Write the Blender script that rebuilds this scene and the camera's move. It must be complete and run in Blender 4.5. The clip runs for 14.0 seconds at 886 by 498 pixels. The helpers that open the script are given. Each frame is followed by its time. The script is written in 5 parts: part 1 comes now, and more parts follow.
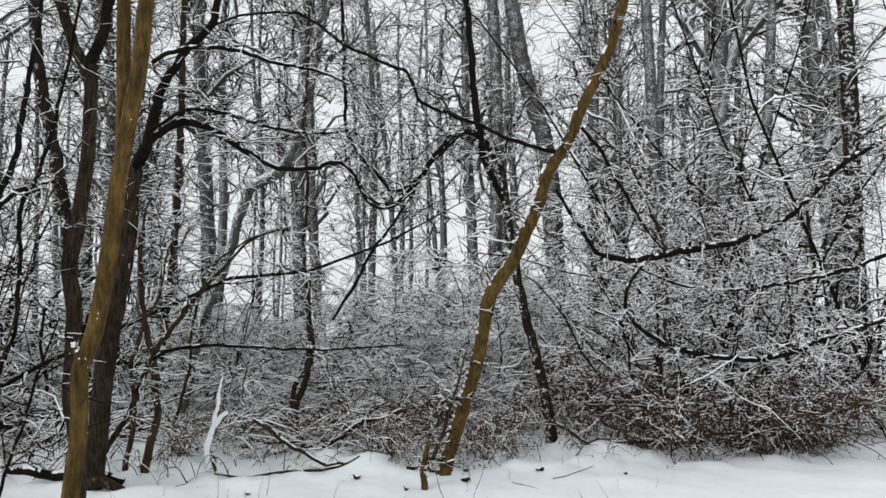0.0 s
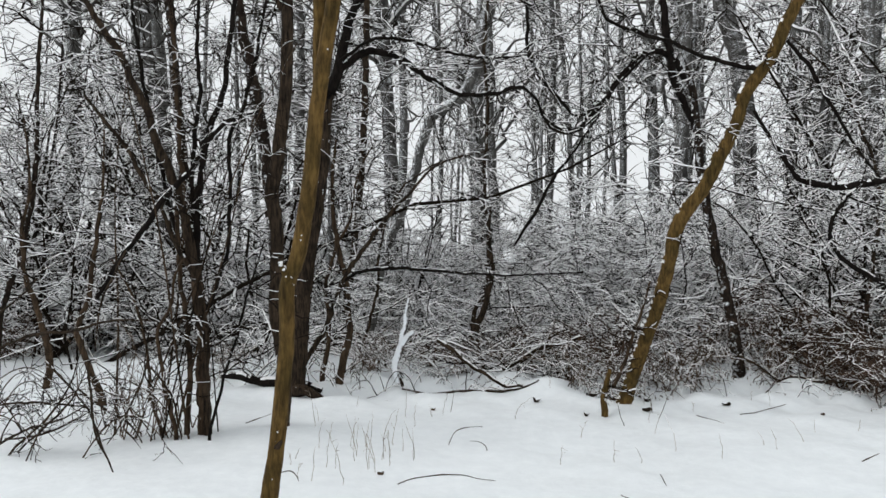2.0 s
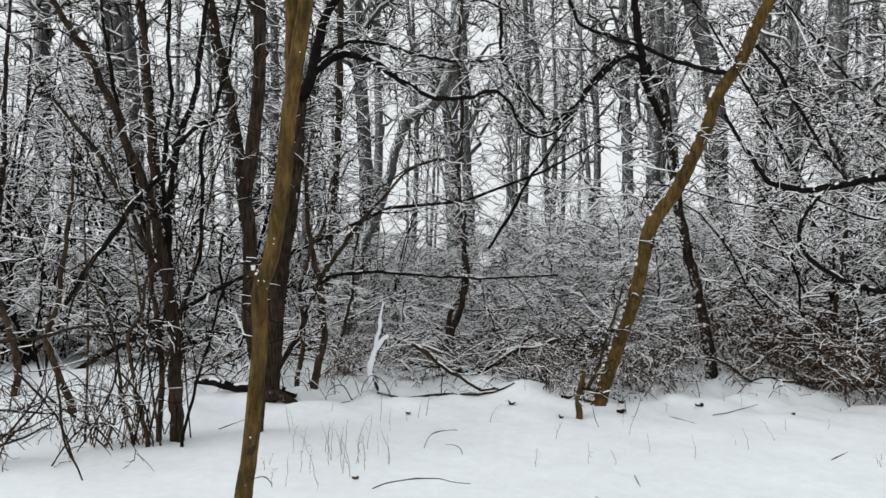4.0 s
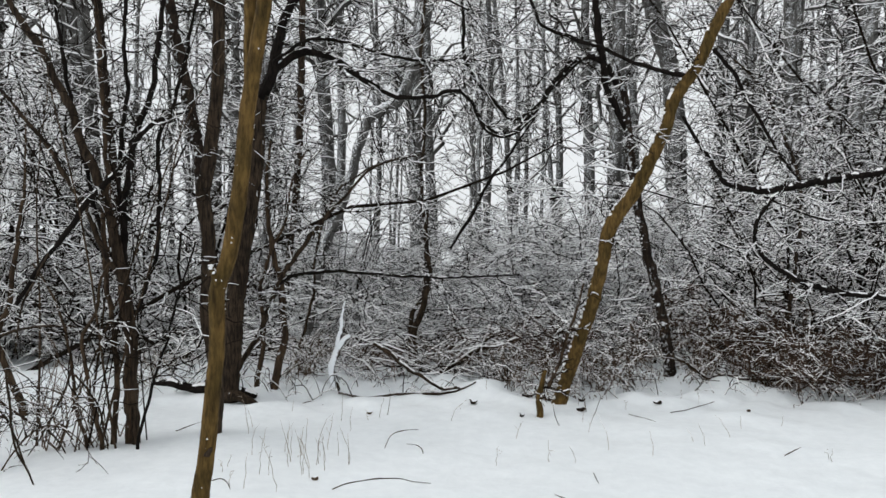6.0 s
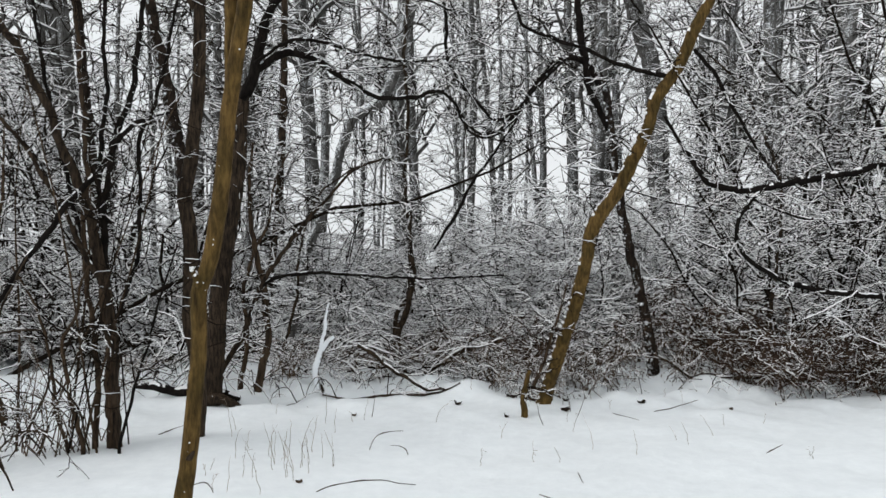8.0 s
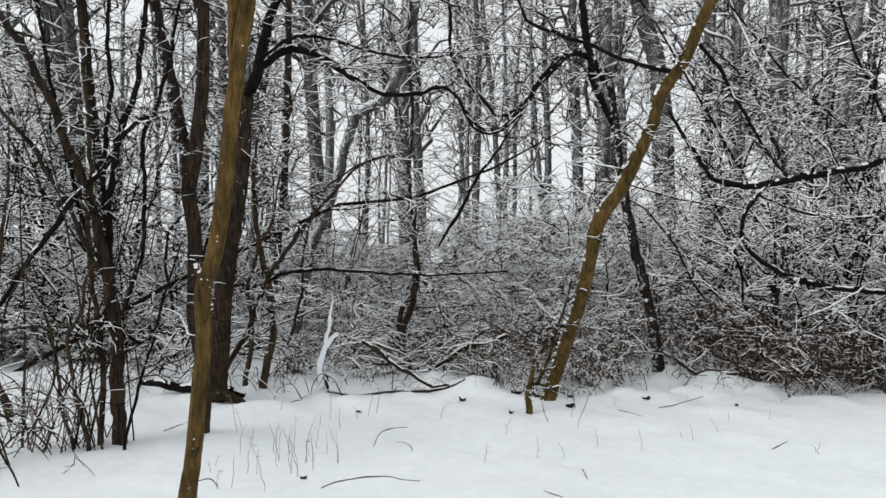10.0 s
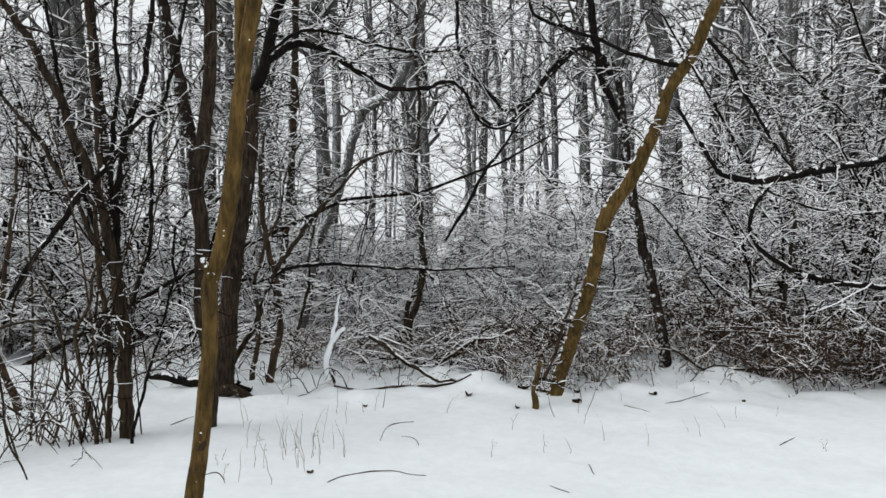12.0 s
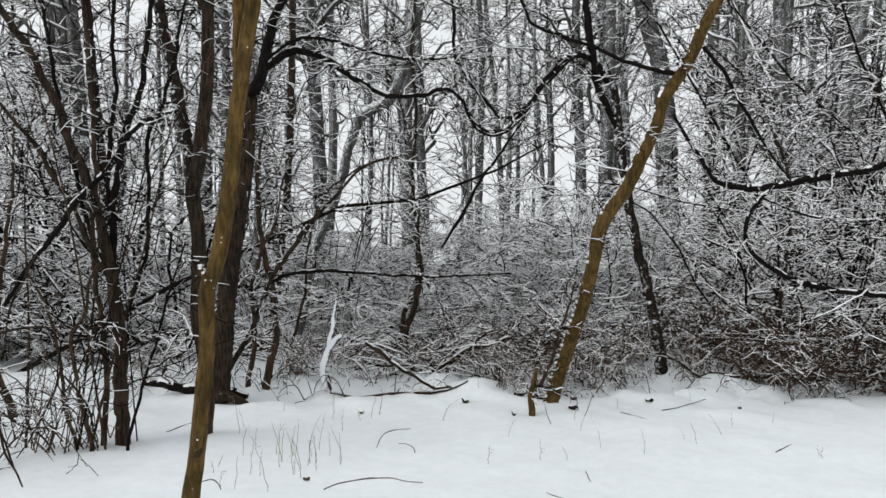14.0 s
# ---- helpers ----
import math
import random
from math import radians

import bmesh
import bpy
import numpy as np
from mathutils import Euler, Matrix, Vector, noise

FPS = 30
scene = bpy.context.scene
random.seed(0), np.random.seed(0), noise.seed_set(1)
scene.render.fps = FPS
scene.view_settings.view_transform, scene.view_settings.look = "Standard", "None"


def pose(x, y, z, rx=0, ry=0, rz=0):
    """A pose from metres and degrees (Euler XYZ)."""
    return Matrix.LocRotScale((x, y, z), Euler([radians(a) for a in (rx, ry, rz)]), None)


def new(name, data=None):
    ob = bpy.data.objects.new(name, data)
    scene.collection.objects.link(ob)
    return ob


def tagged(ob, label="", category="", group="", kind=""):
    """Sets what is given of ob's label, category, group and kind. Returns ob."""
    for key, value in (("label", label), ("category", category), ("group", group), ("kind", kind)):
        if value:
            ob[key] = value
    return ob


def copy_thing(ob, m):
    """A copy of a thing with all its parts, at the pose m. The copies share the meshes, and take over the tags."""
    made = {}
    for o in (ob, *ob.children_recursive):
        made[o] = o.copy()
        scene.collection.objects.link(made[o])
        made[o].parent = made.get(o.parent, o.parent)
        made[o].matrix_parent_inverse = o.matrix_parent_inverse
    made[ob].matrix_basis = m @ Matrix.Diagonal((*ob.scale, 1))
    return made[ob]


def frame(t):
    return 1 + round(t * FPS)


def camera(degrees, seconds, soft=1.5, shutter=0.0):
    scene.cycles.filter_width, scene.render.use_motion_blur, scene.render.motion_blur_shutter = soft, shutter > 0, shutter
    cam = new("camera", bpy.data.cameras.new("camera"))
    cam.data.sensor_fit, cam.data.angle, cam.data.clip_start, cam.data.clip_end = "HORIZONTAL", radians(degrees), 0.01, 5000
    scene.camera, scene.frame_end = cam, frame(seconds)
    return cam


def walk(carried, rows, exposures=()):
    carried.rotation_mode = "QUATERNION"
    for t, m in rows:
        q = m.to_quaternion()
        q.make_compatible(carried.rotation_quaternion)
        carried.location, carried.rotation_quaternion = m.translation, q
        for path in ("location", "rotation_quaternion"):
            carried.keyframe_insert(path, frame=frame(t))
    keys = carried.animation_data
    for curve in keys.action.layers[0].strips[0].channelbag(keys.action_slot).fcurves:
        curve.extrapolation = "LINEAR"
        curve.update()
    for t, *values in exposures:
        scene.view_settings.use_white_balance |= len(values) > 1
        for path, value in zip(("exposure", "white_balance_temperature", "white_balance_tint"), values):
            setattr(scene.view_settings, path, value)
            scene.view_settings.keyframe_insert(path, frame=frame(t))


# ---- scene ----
cam = camera(59.6, 14.0, soft=1.5)
# seconds, place, yaw, pitch, roll
ROWS = [
    (0.0, 0.038, -0.044, 1.614, -7.81, 5.86, -0.64),
    (0.5, 0.035, -0.045, 1.616, -6.43, 5.48, -0.64),
    (1.0, 0.018, -0.037, 1.608, -2.80, 3.07, -0.30),
    (1.5, -0.024, -0.019, 1.604, 3.49, 0.84, 0.40),
    (2.0, -0.039, -0.014, 1.606, 5.05, 0.49, 0.58),
    (2.5, -0.047, -0.009, 1.604, 4.44, 0.52, 1.46),
    (3.0, -0.041, -0.017, 1.602, 4.45, 0.67, 0.98),
    (5.5, -0.009, 0.002, 1.599, 1.12, 0.84, 0.20),
    (6.0, -0.005, -0.002, 1.600, 0.59, 0.77, 0.39),
    (6.5, -0.000, 0.000, 1.600, 0.00, 0.77, 0.13),
    (7.0, 0.006, 0.002, 1.598, -0.66, 0.77, -0.22),
    (7.5, 0.007, 0.002, 1.599, -0.98, 0.76, -0.39),
    (8.0, 0.004, 0.003, 1.599, -0.55, 0.84, 0.05),
    (10.5, 0.013, 0.012, 1.598, -0.11, 0.54, -0.02),
    (11.0, 0.014, 0.010, 1.600, -0.03, 0.51, 0.11),
    (11.5, 0.013, 0.015, 1.599, 0.14, 0.34, 0.21),
    (12.0, 0.011, 0.018, 1.598, 0.31, 0.20, 0.07),
    (12.5, 0.009, 0.015, 1.599, 0.51, 0.14, 0.01),
    (13.0, 0.014, 0.014, 1.600, 0.51, 0.21, 0.04),
    (13.5, 0.009, 0.014, 1.598, 0.37, 0.49, -0.06),
    (14.0, 0.004, 0.008, 1.598, 0.01, 0.71, 0.14),
]
walk(cam, [(t, pose(x, y, z, 90 + pitch, 0, yaw) @ pose(0, 0, 0, 0, 0, roll)) for t, x, y, z, yaw, pitch, roll in ROWS])

# ---- world and light: an overcast, snowing sky ----
SUN_ELEVATION, SUN_TURN = 42.0, 252.0
scene.view_settings.exposure = 0.0
world = bpy.data.worlds.new("overcast_sky")
world.use_nodes = True
scene.world = world
wn, wl = world.node_tree.nodes, world.node_tree.links
wn.clear()
sky = wn.new("ShaderNodeTexSky")
sky.sky_type = "NISHITA"
sky.sun_disc = False
sky.sun_elevation, sky.sun_rotation = radians(SUN_ELEVATION), radians(SUN_TURN)
sky.air_density, sky.dust_density, sky.ozone_density = 1.0, 6.0, 1.0
dim = wn.new("ShaderNodeVectorMath")
dim.operation = "SCALE"
dim.inputs["Scale"].default_value = 0.10
wl.new(sky.outputs[0], dim.inputs[0])
grey = wn.new("ShaderNodeHueSaturation")
grey.inputs["Saturation"].default_value = 0.15
wl.new(dim.outputs[0], grey.inputs["Color"])
cloud = wn.new("ShaderNodeMixRGB")
cloud.inputs["Fac"].default_value = 0.85
cloud.inputs[2].default_value = (0.885, 0.915, 0.938, 1)
wl.new(grey.outputs[0], cloud.inputs[1])
back = wn.new("ShaderNodeBackground")
back.inputs["Strength"].default_value = 1.07
wl.new(cloud.outputs[0], back.inputs[0])
wl.new(back.outputs[0], wn.new("ShaderNodeOutputWorld").inputs[0])
sun = new("sun", bpy.data.lights.new("sun", "SUN"))
sun.data.energy, sun.data.angle, sun.data.color = 0.7, radians(30), (1.0, 0.97, 0.93)
sun.matrix_world = pose(0, 0, 30, 90 - SUN_ELEVATION, 0, 180 - SUN_TURN)


# ---- materials ----
def node(tree, kind, **values):
    n = tree.nodes.new(kind)
    for key, value in values.items():
        n.inputs[key.replace("_", " ")].default_value = value
    return n


def surface(name, dark, light, scale, stretch=(1, 1, 1), rough=0.85, bump=0.5, depth=0.006, fine=6.0, spread=(0.35, 0.7),
            dust=0.0, dust_side=(-0.35, -0.55, 0.75), blotch=0.5, tint=(1, 1, 1), specular=0.3, patches=14.0):
    """A grained surface of two colours, with larger blotches, relief and, where dust > 0, snow clinging to its weather side."""
    mat = bpy.data.materials.new(name)
    mat.use_nodes = True
    tree = mat.node_tree
    link = tree.links.new
    bsdf = tree.nodes["Principled BSDF"]
    bsdf.inputs["Roughness"].default_value = rough
    bsdf.inputs["Specular IOR Level"].default_value = specular
    where = tree.nodes.new("ShaderNodeTexCoord")
    push = node(tree, "ShaderNodeMapping", Scale=stretch)
    link(where.outputs["Object"], push.inputs["Vector"])
    grain = node(tree, "ShaderNodeTexNoise", Scale=scale, Detail=fine, Roughness=0.65)
    link(push.outputs[0], grain.inputs["Vector"])
    big = node(tree, "ShaderNodeTexNoise", Scale=scale * 0.13, Detail=3.0)
    link(where.outputs["Object"], big.inputs["Vector"])
    ramp = tree.nodes.new("ShaderNodeValToRGB")
    ramp.color_ramp.elements[0].position, ramp.color_ramp.elements[1].position = spread
    ramp.color_ramp.elements[0].color, ramp.color_ramp.elements[1].color = (*dark, 1), (*light, 1)
    link(grain.outputs[0], ramp.inputs[0])
    shade = tree.nodes.new("ShaderNodeValToRGB")
    shade.color_ramp.elements[0].position, shade.color_ramp.elements[1].position = 0.35, 0.65
    v = 1 - blotch
    shade.color_ramp.elements[0].color, shade.color_ramp.elements[1].color = (v * tint[0], v * tint[1], v * tint[2], 1), (1, 1, 1, 1)
    link(big.outputs[0], shade.inputs[0])
    tone = tree.nodes.new("ShaderNodeMixRGB")
    tone.blend_type = "MULTIPLY"
    tone.inputs["Fac"].default_value = 1.0
    link(ramp.outputs[0], tone.inputs[1])
    link(shade.outputs[0], tone.inputs[2])
    colour = tone.outputs[0]
    if dust > 0:
        facing = tree.nodes.new("ShaderNodeNewGeometry")
        dot = tree.nodes.new("ShaderNodeVectorMath")
        dot.operation = "DOT_PRODUCT"
        dot.inputs[1].default_value = dust_side
        link(facing.outputs["Normal"], dot.inputs[0])
        patch = node(tree, "ShaderNodeTexNoise", Scale=patches, Detail=4.0, Roughness=0.7)
        link(where.outputs["Object"], patch.inputs["Vector"])
        add = tree.nodes.new("ShaderNodeMath")
        add.operation = "MULTIPLY_ADD"
        link(dot.outputs["Value"], add.inputs[0])
        add.inputs[1].default_value = 0.35
        link(patch.outputs[0], add.inputs[2])
        cut = tree.nodes.new("ShaderNodeMapRange")
        cut.inputs["From Min"].default_value = 0.95 - 0.5 * dust
        cut.inputs["From Max"].default_value = 1.08 - 0.5 * dust
        link(add.outputs[0], cut.inputs["Value"])
        mix = tree.nodes.new("ShaderNodeMixRGB")
        mix.inputs[2].default_value = (0.82, 0.85, 0.88, 1)
        link(cut.outputs[0], mix.inputs["Fac"])
        link(colour, mix.inputs[1])
        colour = mix.outputs[0]
    link(colour, bsdf.inputs["Base Color"])
    relief = node(tree, "ShaderNodeBump", Strength=bump, Distance=depth)
    link(grain.outputs[0], relief.inputs["Height"])
    link(relief.outputs[0], bsdf.inputs["Normal"])
    return mat


SNOW = surface("snow", (0.815, 0.855, 0.88), (0.885, 0.925, 0.945), 9.0, rough=0.6, bump=0.35, depth=0.02, blotch=0.04, specular=0.2)
SNOW_CAP = surface("clinging_snow", (0.82, 0.825, 0.83), (0.93, 0.935, 0.94), 40.0, rough=0.6, bump=0.5, depth=0.006, blotch=0.06, specular=0.2)
OCHRE = surface("algae_tinted_bark", (0.042, 0.025, 0.008), (0.175, 0.107, 0.034), 38.0, (1, 1, 0.22), bump=0.9, dust=0.0, blotch=0.45, tint=(0.95, 1.02, 0.95), specular=0.12)
DARK = surface("wet_dark_bark", (0.006, 0.004, 0.0026), (0.078, 0.054, 0.035), 45.0, (1, 1, 0.16), rough=0.8, bump=0.9, dust=0.02, blotch=0.5, specular=0.1)
BROWN = surface("brown_bark", (0.020, 0.013, 0.008), (0.105, 0.068, 0.040), 50.0, (1, 1, 0.16), bump=0.9, dust=0.16, specular=0.15)
DUSTED = surface("snow_flecked_dark_bark", (0.008, 0.0055, 0.004), (0.048, 0.033, 0.023), 45.0, (1, 1, 0.2), bump=0.9, dust=0.34, dust_side=(-0.5, -0.6, 0.5), specular=0.1)
WHITENED = surface("snow_plastered_bark", (0.03, 0.022, 0.016), (0.12, 0.09, 0.065), 50.0, (1, 1, 0.2), bump=0.8, dust=0.85, dust_side=(-0.3, -0.8, 0.5))
# Base colour lightened to stand in for haze over far trunks, besides real snow.
GREY = surface("hazed_snow_dusted_bark", (0.045, 0.043, 0.040), (0.19, 0.183, 0.172), 30.0, (1, 1, 0.18), bump=0.8, depth=0.012, dust=0.44, specular=0.15, patches=42.0)
BLACK = surface("soaked_black_bark", (0.004, 0.0035, 0.003), (0.022, 0.017, 0.014), 45.0, (1, 1, 0.3), rough=0.8, bump=0.8, specular=0.06)
TWIG = surface("wet_twig_bark", (0.0045, 0.0032, 0.0023), (0.026, 0.018, 0.012), 30.0, rough=0.85, bump=0.2, specular=0.06)
BRAMBLE = surface("red_brown_cane_bark", (0.028, 0.017, 0.012), (0.115, 0.072, 0.050), 30.0, rough=0.8, bump=0.2, specular=0.1)
SHOOT = surface("tan_shoot_bark", (0.045, 0.030, 0.021), (0.19, 0.135, 0.095), 30.0, rough=0.85, bump=0.2, specular=0.1)
LEAF = surface("dead_leaf", (0.055, 0.033, 0.019), (0.155, 0.098, 0.058), 30.0, rough=0.8, bump=0.3)
GRASS = surface("dry_grass_stem", (0.20, 0.165, 0.13), (0.42, 0.36, 0.29), 40.0, rough=0.85, bump=0.2)


# ---- tools for growing wood ----
def mesh_of(name, verts, faces, mats, index=None, smooth=False):
    me = bpy.data.meshes.new(name)
    me.from_pydata(np.asarray(verts).tolist(), [], np.asarray(faces).tolist() if not isinstance(faces, list) else faces)
    for m in mats:
        me.materials.append(m)
    if index is not None:
        me.polygons.foreach_set("material_index", np.asarray(index, dtype=np.int32))
    if smooth:
        me.polygons.foreach_set("use_smooth", np.ones(len(me.polygons), dtype=bool))
    me.update()
    return me


def thing(name, base, label, category, group="", kind=""):
    ob = new(name)
    ob.empty_display_size = 0.2
    ob.location = base
    return tagged(ob, label, category, group, kind)


def part(name, mesh, parent, label=""):
    ob = new(name, mesh)
    ob.parent = parent
    return tagged(ob, label) if label else ob


def smooth_line(points, step):
    """A Catmull-Rom line through the points, resampled about every step metres."""
    p = np.asarray(points, float)
    p = np.vstack([2 * p[0] - p[1], p, 2 * p[-1] - p[-2]])
    out = []
    for i in range(1, len(p) - 2):
        n = max(2, int(np.linalg.norm(p[i + 1] - p[i]) / step))
        s = (np.arange(n) / n)[:, None]
        a, b, c, d = p[i - 1], p[i], p[i + 1], p[i + 2]
        out.append(0.5 * (2 * b + (c - a) * s + (2 * a - 5 * b + 4 * c - d) * s ** 2 + (3 * b - a - 3 * c + d) * s ** 3))
    out.append(p[-2][None])
    return np.vstack(out)


def frames_of(p):
    """Tangent, side and upper direction along lines of shape (..., k, 3)."""
    t = np.gradient(p, axis=-2)
    t /= np.linalg.norm(t, axis=-1, keepdims=True) + 1e-9
    side = np.cross(t, (0.0, 0.0, 1.0))
    flat = np.linalg.norm(side, axis=-1, keepdims=True)
    side = np.where(flat > 0.08, side / (flat + 1e-9), np.cross(t, (0.0, 1.0, 0.0)))
    side /= np.linalg.norm(side, axis=-1, keepdims=True) + 1e-9
    return t, side, np.cross(side, t)


def stem(points, radii, bark, base=(0, 0, 0), sides=14, step=0.05, lump=0.12, snow=0.0, seed=0, flare=0.0, name="stem", wobble=0.4):
    """One trunk or limb: a bent, knobbly tube; snow > 0 heaps snow on what faces up, in patches."""
    rng = np.random.default_rng(seed)
    if flare > 0:
        points = [(points[0][0], points[0][1], points[0][2] - 0.18)] + list(points)
    p = smooth_line(points, step) - np.asarray(base, float)
    k = len(p)
    along = np.linspace(0, 1, k)
    r = np.interp(along, np.linspace(0, 1, len(radii)), radii)
    r = r * (1 + flare * np.exp(-along * 14))
    run = np.concatenate([[0], np.cumsum(np.linalg.norm(np.diff(p, axis=0), axis=1))])[:, None]
    ph = rng.uniform(0, 6.28, (2, 3))
    crook = np.sin(run * (11, 9, 13) + ph[0]) + 0.7 * np.sin(run * (27, 23, 31) + ph[1])
    p = p + crook * (wobble * np.minimum(r, 0.018))[:, None] * np.sin(np.pi * along)[:, None] ** 0.5
    t, side, up = frames_of(p)
    # carry one frame along, so that upright trunks do not twist
    s0 = np.array((1.0, 0.0, 0.0)) if abs(t[0] @ (1, 0, 0)) < 0.9 else np.array((0.0, 1.0, 0.0))
    if np.mean(np.abs(t[:, 2])) > 0.55:
        side = s0 - (t @ s0)[:, None] * t
        side /= np.linalg.norm(side, axis=1, keepdims=True)
        up = np.cross(side, t)
    a = np.linspace(0, 2 * np.pi, sides, endpoint=False)
    out = np.cos(a)[None, :, None] * side[:, None] + np.sin(a)[None, :, None] * up[:, None]
    length = along * max(1e-3, np.linalg.norm(np.diff(p, axis=0), axis=1).sum())
    phase = rng.uniform(0, 6.28, 8)
    bumps = (np.sin(length * 9 + phase[0])[:, None] * np.sin(a * 2 + phase[1])[None] + 0.7 * np.sin(length * 23 + phase[2])[:, None] * np.sin(a * 3 + phase[3])[None]
             + 0.6 * np.sin(length * 4.1 + phase[4])[:, None] * np.sin(a + phase[5])[None]) * 0.5 + rng.normal(0, 0.3, (k, sides))
    v = p[:, None] + out * (r[:, None] * (1 + lump * bumps))[..., None]
    mask = np.zeros((k, sides), bool)
    if snow > 0:
        wave = np.sin(length * 17 + phase[6]) + np.sin(length * 41 + phase[7]) + rng.normal(0, 0.8, k)
        keep = wave[:, None] + 0.9 * np.sin(a[None] * 3 + length[:, None] * 26 + phase[0]) > 2.2 - 4.4 * snow
        mask = (out[..., 2] > 0.3) & keep
        soft = mask.astype(float)
        for n in range(2):
            soft = (soft + np.roll(soft, 1, 0) + np.roll(soft, -1, 0) + np.roll(soft, 1, 1) + np.roll(soft, -1, 1)) / 5
        v[..., 2] += soft * np.clip(out[..., 2], 0, 1) * (0.008 + 0.45 * r[:, None]) * (1 + 0.3 * rng.normal(size=(k, sides)))
    i = np.arange(k - 1)[:, None] * sides
    j = np.arange(sides)[None]
    j2 = (j + 1) % sides
    faces = np.stack([i + j, i + j2, i + sides + j2, i + sides + j], -1).reshape(-1, 4)
    m = (mask[:-1].astype(int) + mask[1:])
    idx = ((m + np.roll(m, -1, 1)) >= 3).reshape(-1).astype(int)
    faces = faces.tolist() + [list(range(sides))[::-1], list(range((k - 1) * sides, k * sides))]
    return mesh_of(name, v.reshape(-1, 3), faces, [bark, SNOW_CAP], list(idx) + [0, 0], smooth=True)


def spread_out(rng, p, r, n, length, span=(0.15, 1.0), angle=(35, 75), lift=0.1, bend=0.25, k=4, thin=0.55, wiggle=0.03, least=0.002, sag=0.15, flat=1.0):
    """n side shoots on every line of p (lines, points, 3): their lines and radii."""
    lines, k0 = p.shape[:2]
    u = rng.uniform(*span, (lines, n))
    f = u * (k0 - 1)
    i = np.minimum(f.astype(int), k0 - 2)
    w = (f - i)[..., None]
    row = np.arange(lines)[:, None]
    a, b = p[row, i], p[row, i + 1]
    start = a + (b - a) * w
    rad = r[row, i] * (1 - w[..., 0]) + r[row, i + 1] * w[..., 0]
    t = b - a
    t /= np.linalg.norm(t, axis=-1, keepdims=True) + 1e-9
    q = rng.normal(size=t.shape)
    q -= (q * t).sum(-1, keepdims=True) * t
    q /= np.linalg.norm(q, axis=-1, keepdims=True) + 1e-9
    ang = np.radians(rng.uniform(*angle, (lines, n)))[..., None]
    d = t * np.cos(ang) + q * np.sin(ang)
    d[..., 2] = d[..., 2] * flat + lift
    d /= np.linalg.norm(d, axis=-1, keepdims=True) + 1e-9
    size = (length * rng.uniform(0.45, 1.25, (lines, n)) * (1.1 - 0.5 * u))[..., None, None]
    c = rng.normal(size=d.shape) * bend
    c[..., 2] -= sag
    s = np.linspace(0, 1, k)[:, None]
    sway = rng.normal(size=d.shape) * 0.08
    new_p = start[..., None, :] + size * (d[..., None, :] * s + c[..., None, :] * s ** 2 + sway[..., None, :] * np.sin((5.0 if k > 5 else 3.0) * s + rng.uniform(0, 6)))
    new_p += (start - new_p.reshape(lines, n, k, 3)[..., 0, :])[..., None, :]
    new_p[..., 1:, :] += rng.normal(size=new_p[..., 1:, :].shape) * wiggle * size
    new_r = np.maximum(least, np.maximum(rad * thin, least)[..., None] * (1 - 0.6 * s[:, 0]))
    return new_p.reshape(-1, k, 3), new_r.reshape(-1, k)


def twigs(groups, bark, snow=0.8, heap=1.4, seed=0, name="twigs"):
    """Many thin twigs as one mesh: four-sided, the two upper sides heaped with snow where a twig lies flat enough."""
    rng = np.random.default_rng(seed)
    verts, faces, index, count = [], [], [], 0
    for p, r, *more in groups:
        n, k = p.shape[:2]
        high_snow = more[0] if more else heap
        t, side, up = frames_of(p)
        r = r * np.append(np.ones(k - 1), 0.35)
        flat = np.sqrt(np.clip(1 - t[..., 2] ** 2, 0, 1))
        has = (rng.uniform(size=(n, 1)) < snow) & (rng.uniform(size=(n, k)) < 0.9) & (flat > 0.4)
        cap = r * has * high_snow * rng.uniform(0.5, 1.5, (n, 1)) * rng.uniform(0.7, 1.3, (n, k)) * flat * np.append(np.ones(k - 1), 0.3)
        high = up * (0.45 * r)[..., None]
        wide = side * (r + 0.2 * cap)[..., None]
        ring = np.stack([p + up * (r + cap)[..., None], p + high + wide, p - up * r[..., None], p + high - wide], 2)
        i = (count + np.arange(n)[:, None] * k + np.arange(k - 1)[None])[..., None] * 4
        j = np.arange(4)
        j2 = (j + 1) % 4
        faces.append(np.stack([i + j, i + j2, i + 4 + j2, i + 4 + j], -1).reshape(-1, 4))
        m = np.zeros((n, k - 1, 4), int)
        m[..., 0] = m[..., 3] = has[:, :-1] & (has[:, 1:] | (rng.uniform(size=(n, k - 1)) < 0.6))
        index.append(m.reshape(-1))
        verts.append(ring.reshape(-1, 3))
        count += n * k
    return mesh_of(name, np.vstack(verts), np.vstack(faces), [bark, SNOW_CAP], np.concatenate(index))


def as_line(points, k, radii):
    """Hand-set points as one line of k points, for spread_out."""
    p = smooth_line(points, 0.05)
    f = np.linspace(0, len(p) - 1, k).astype(int)
    return p[f][None], np.interp(np.linspace(0, 1, k), np.linspace(0, 1, len(radii)), radii)[None]


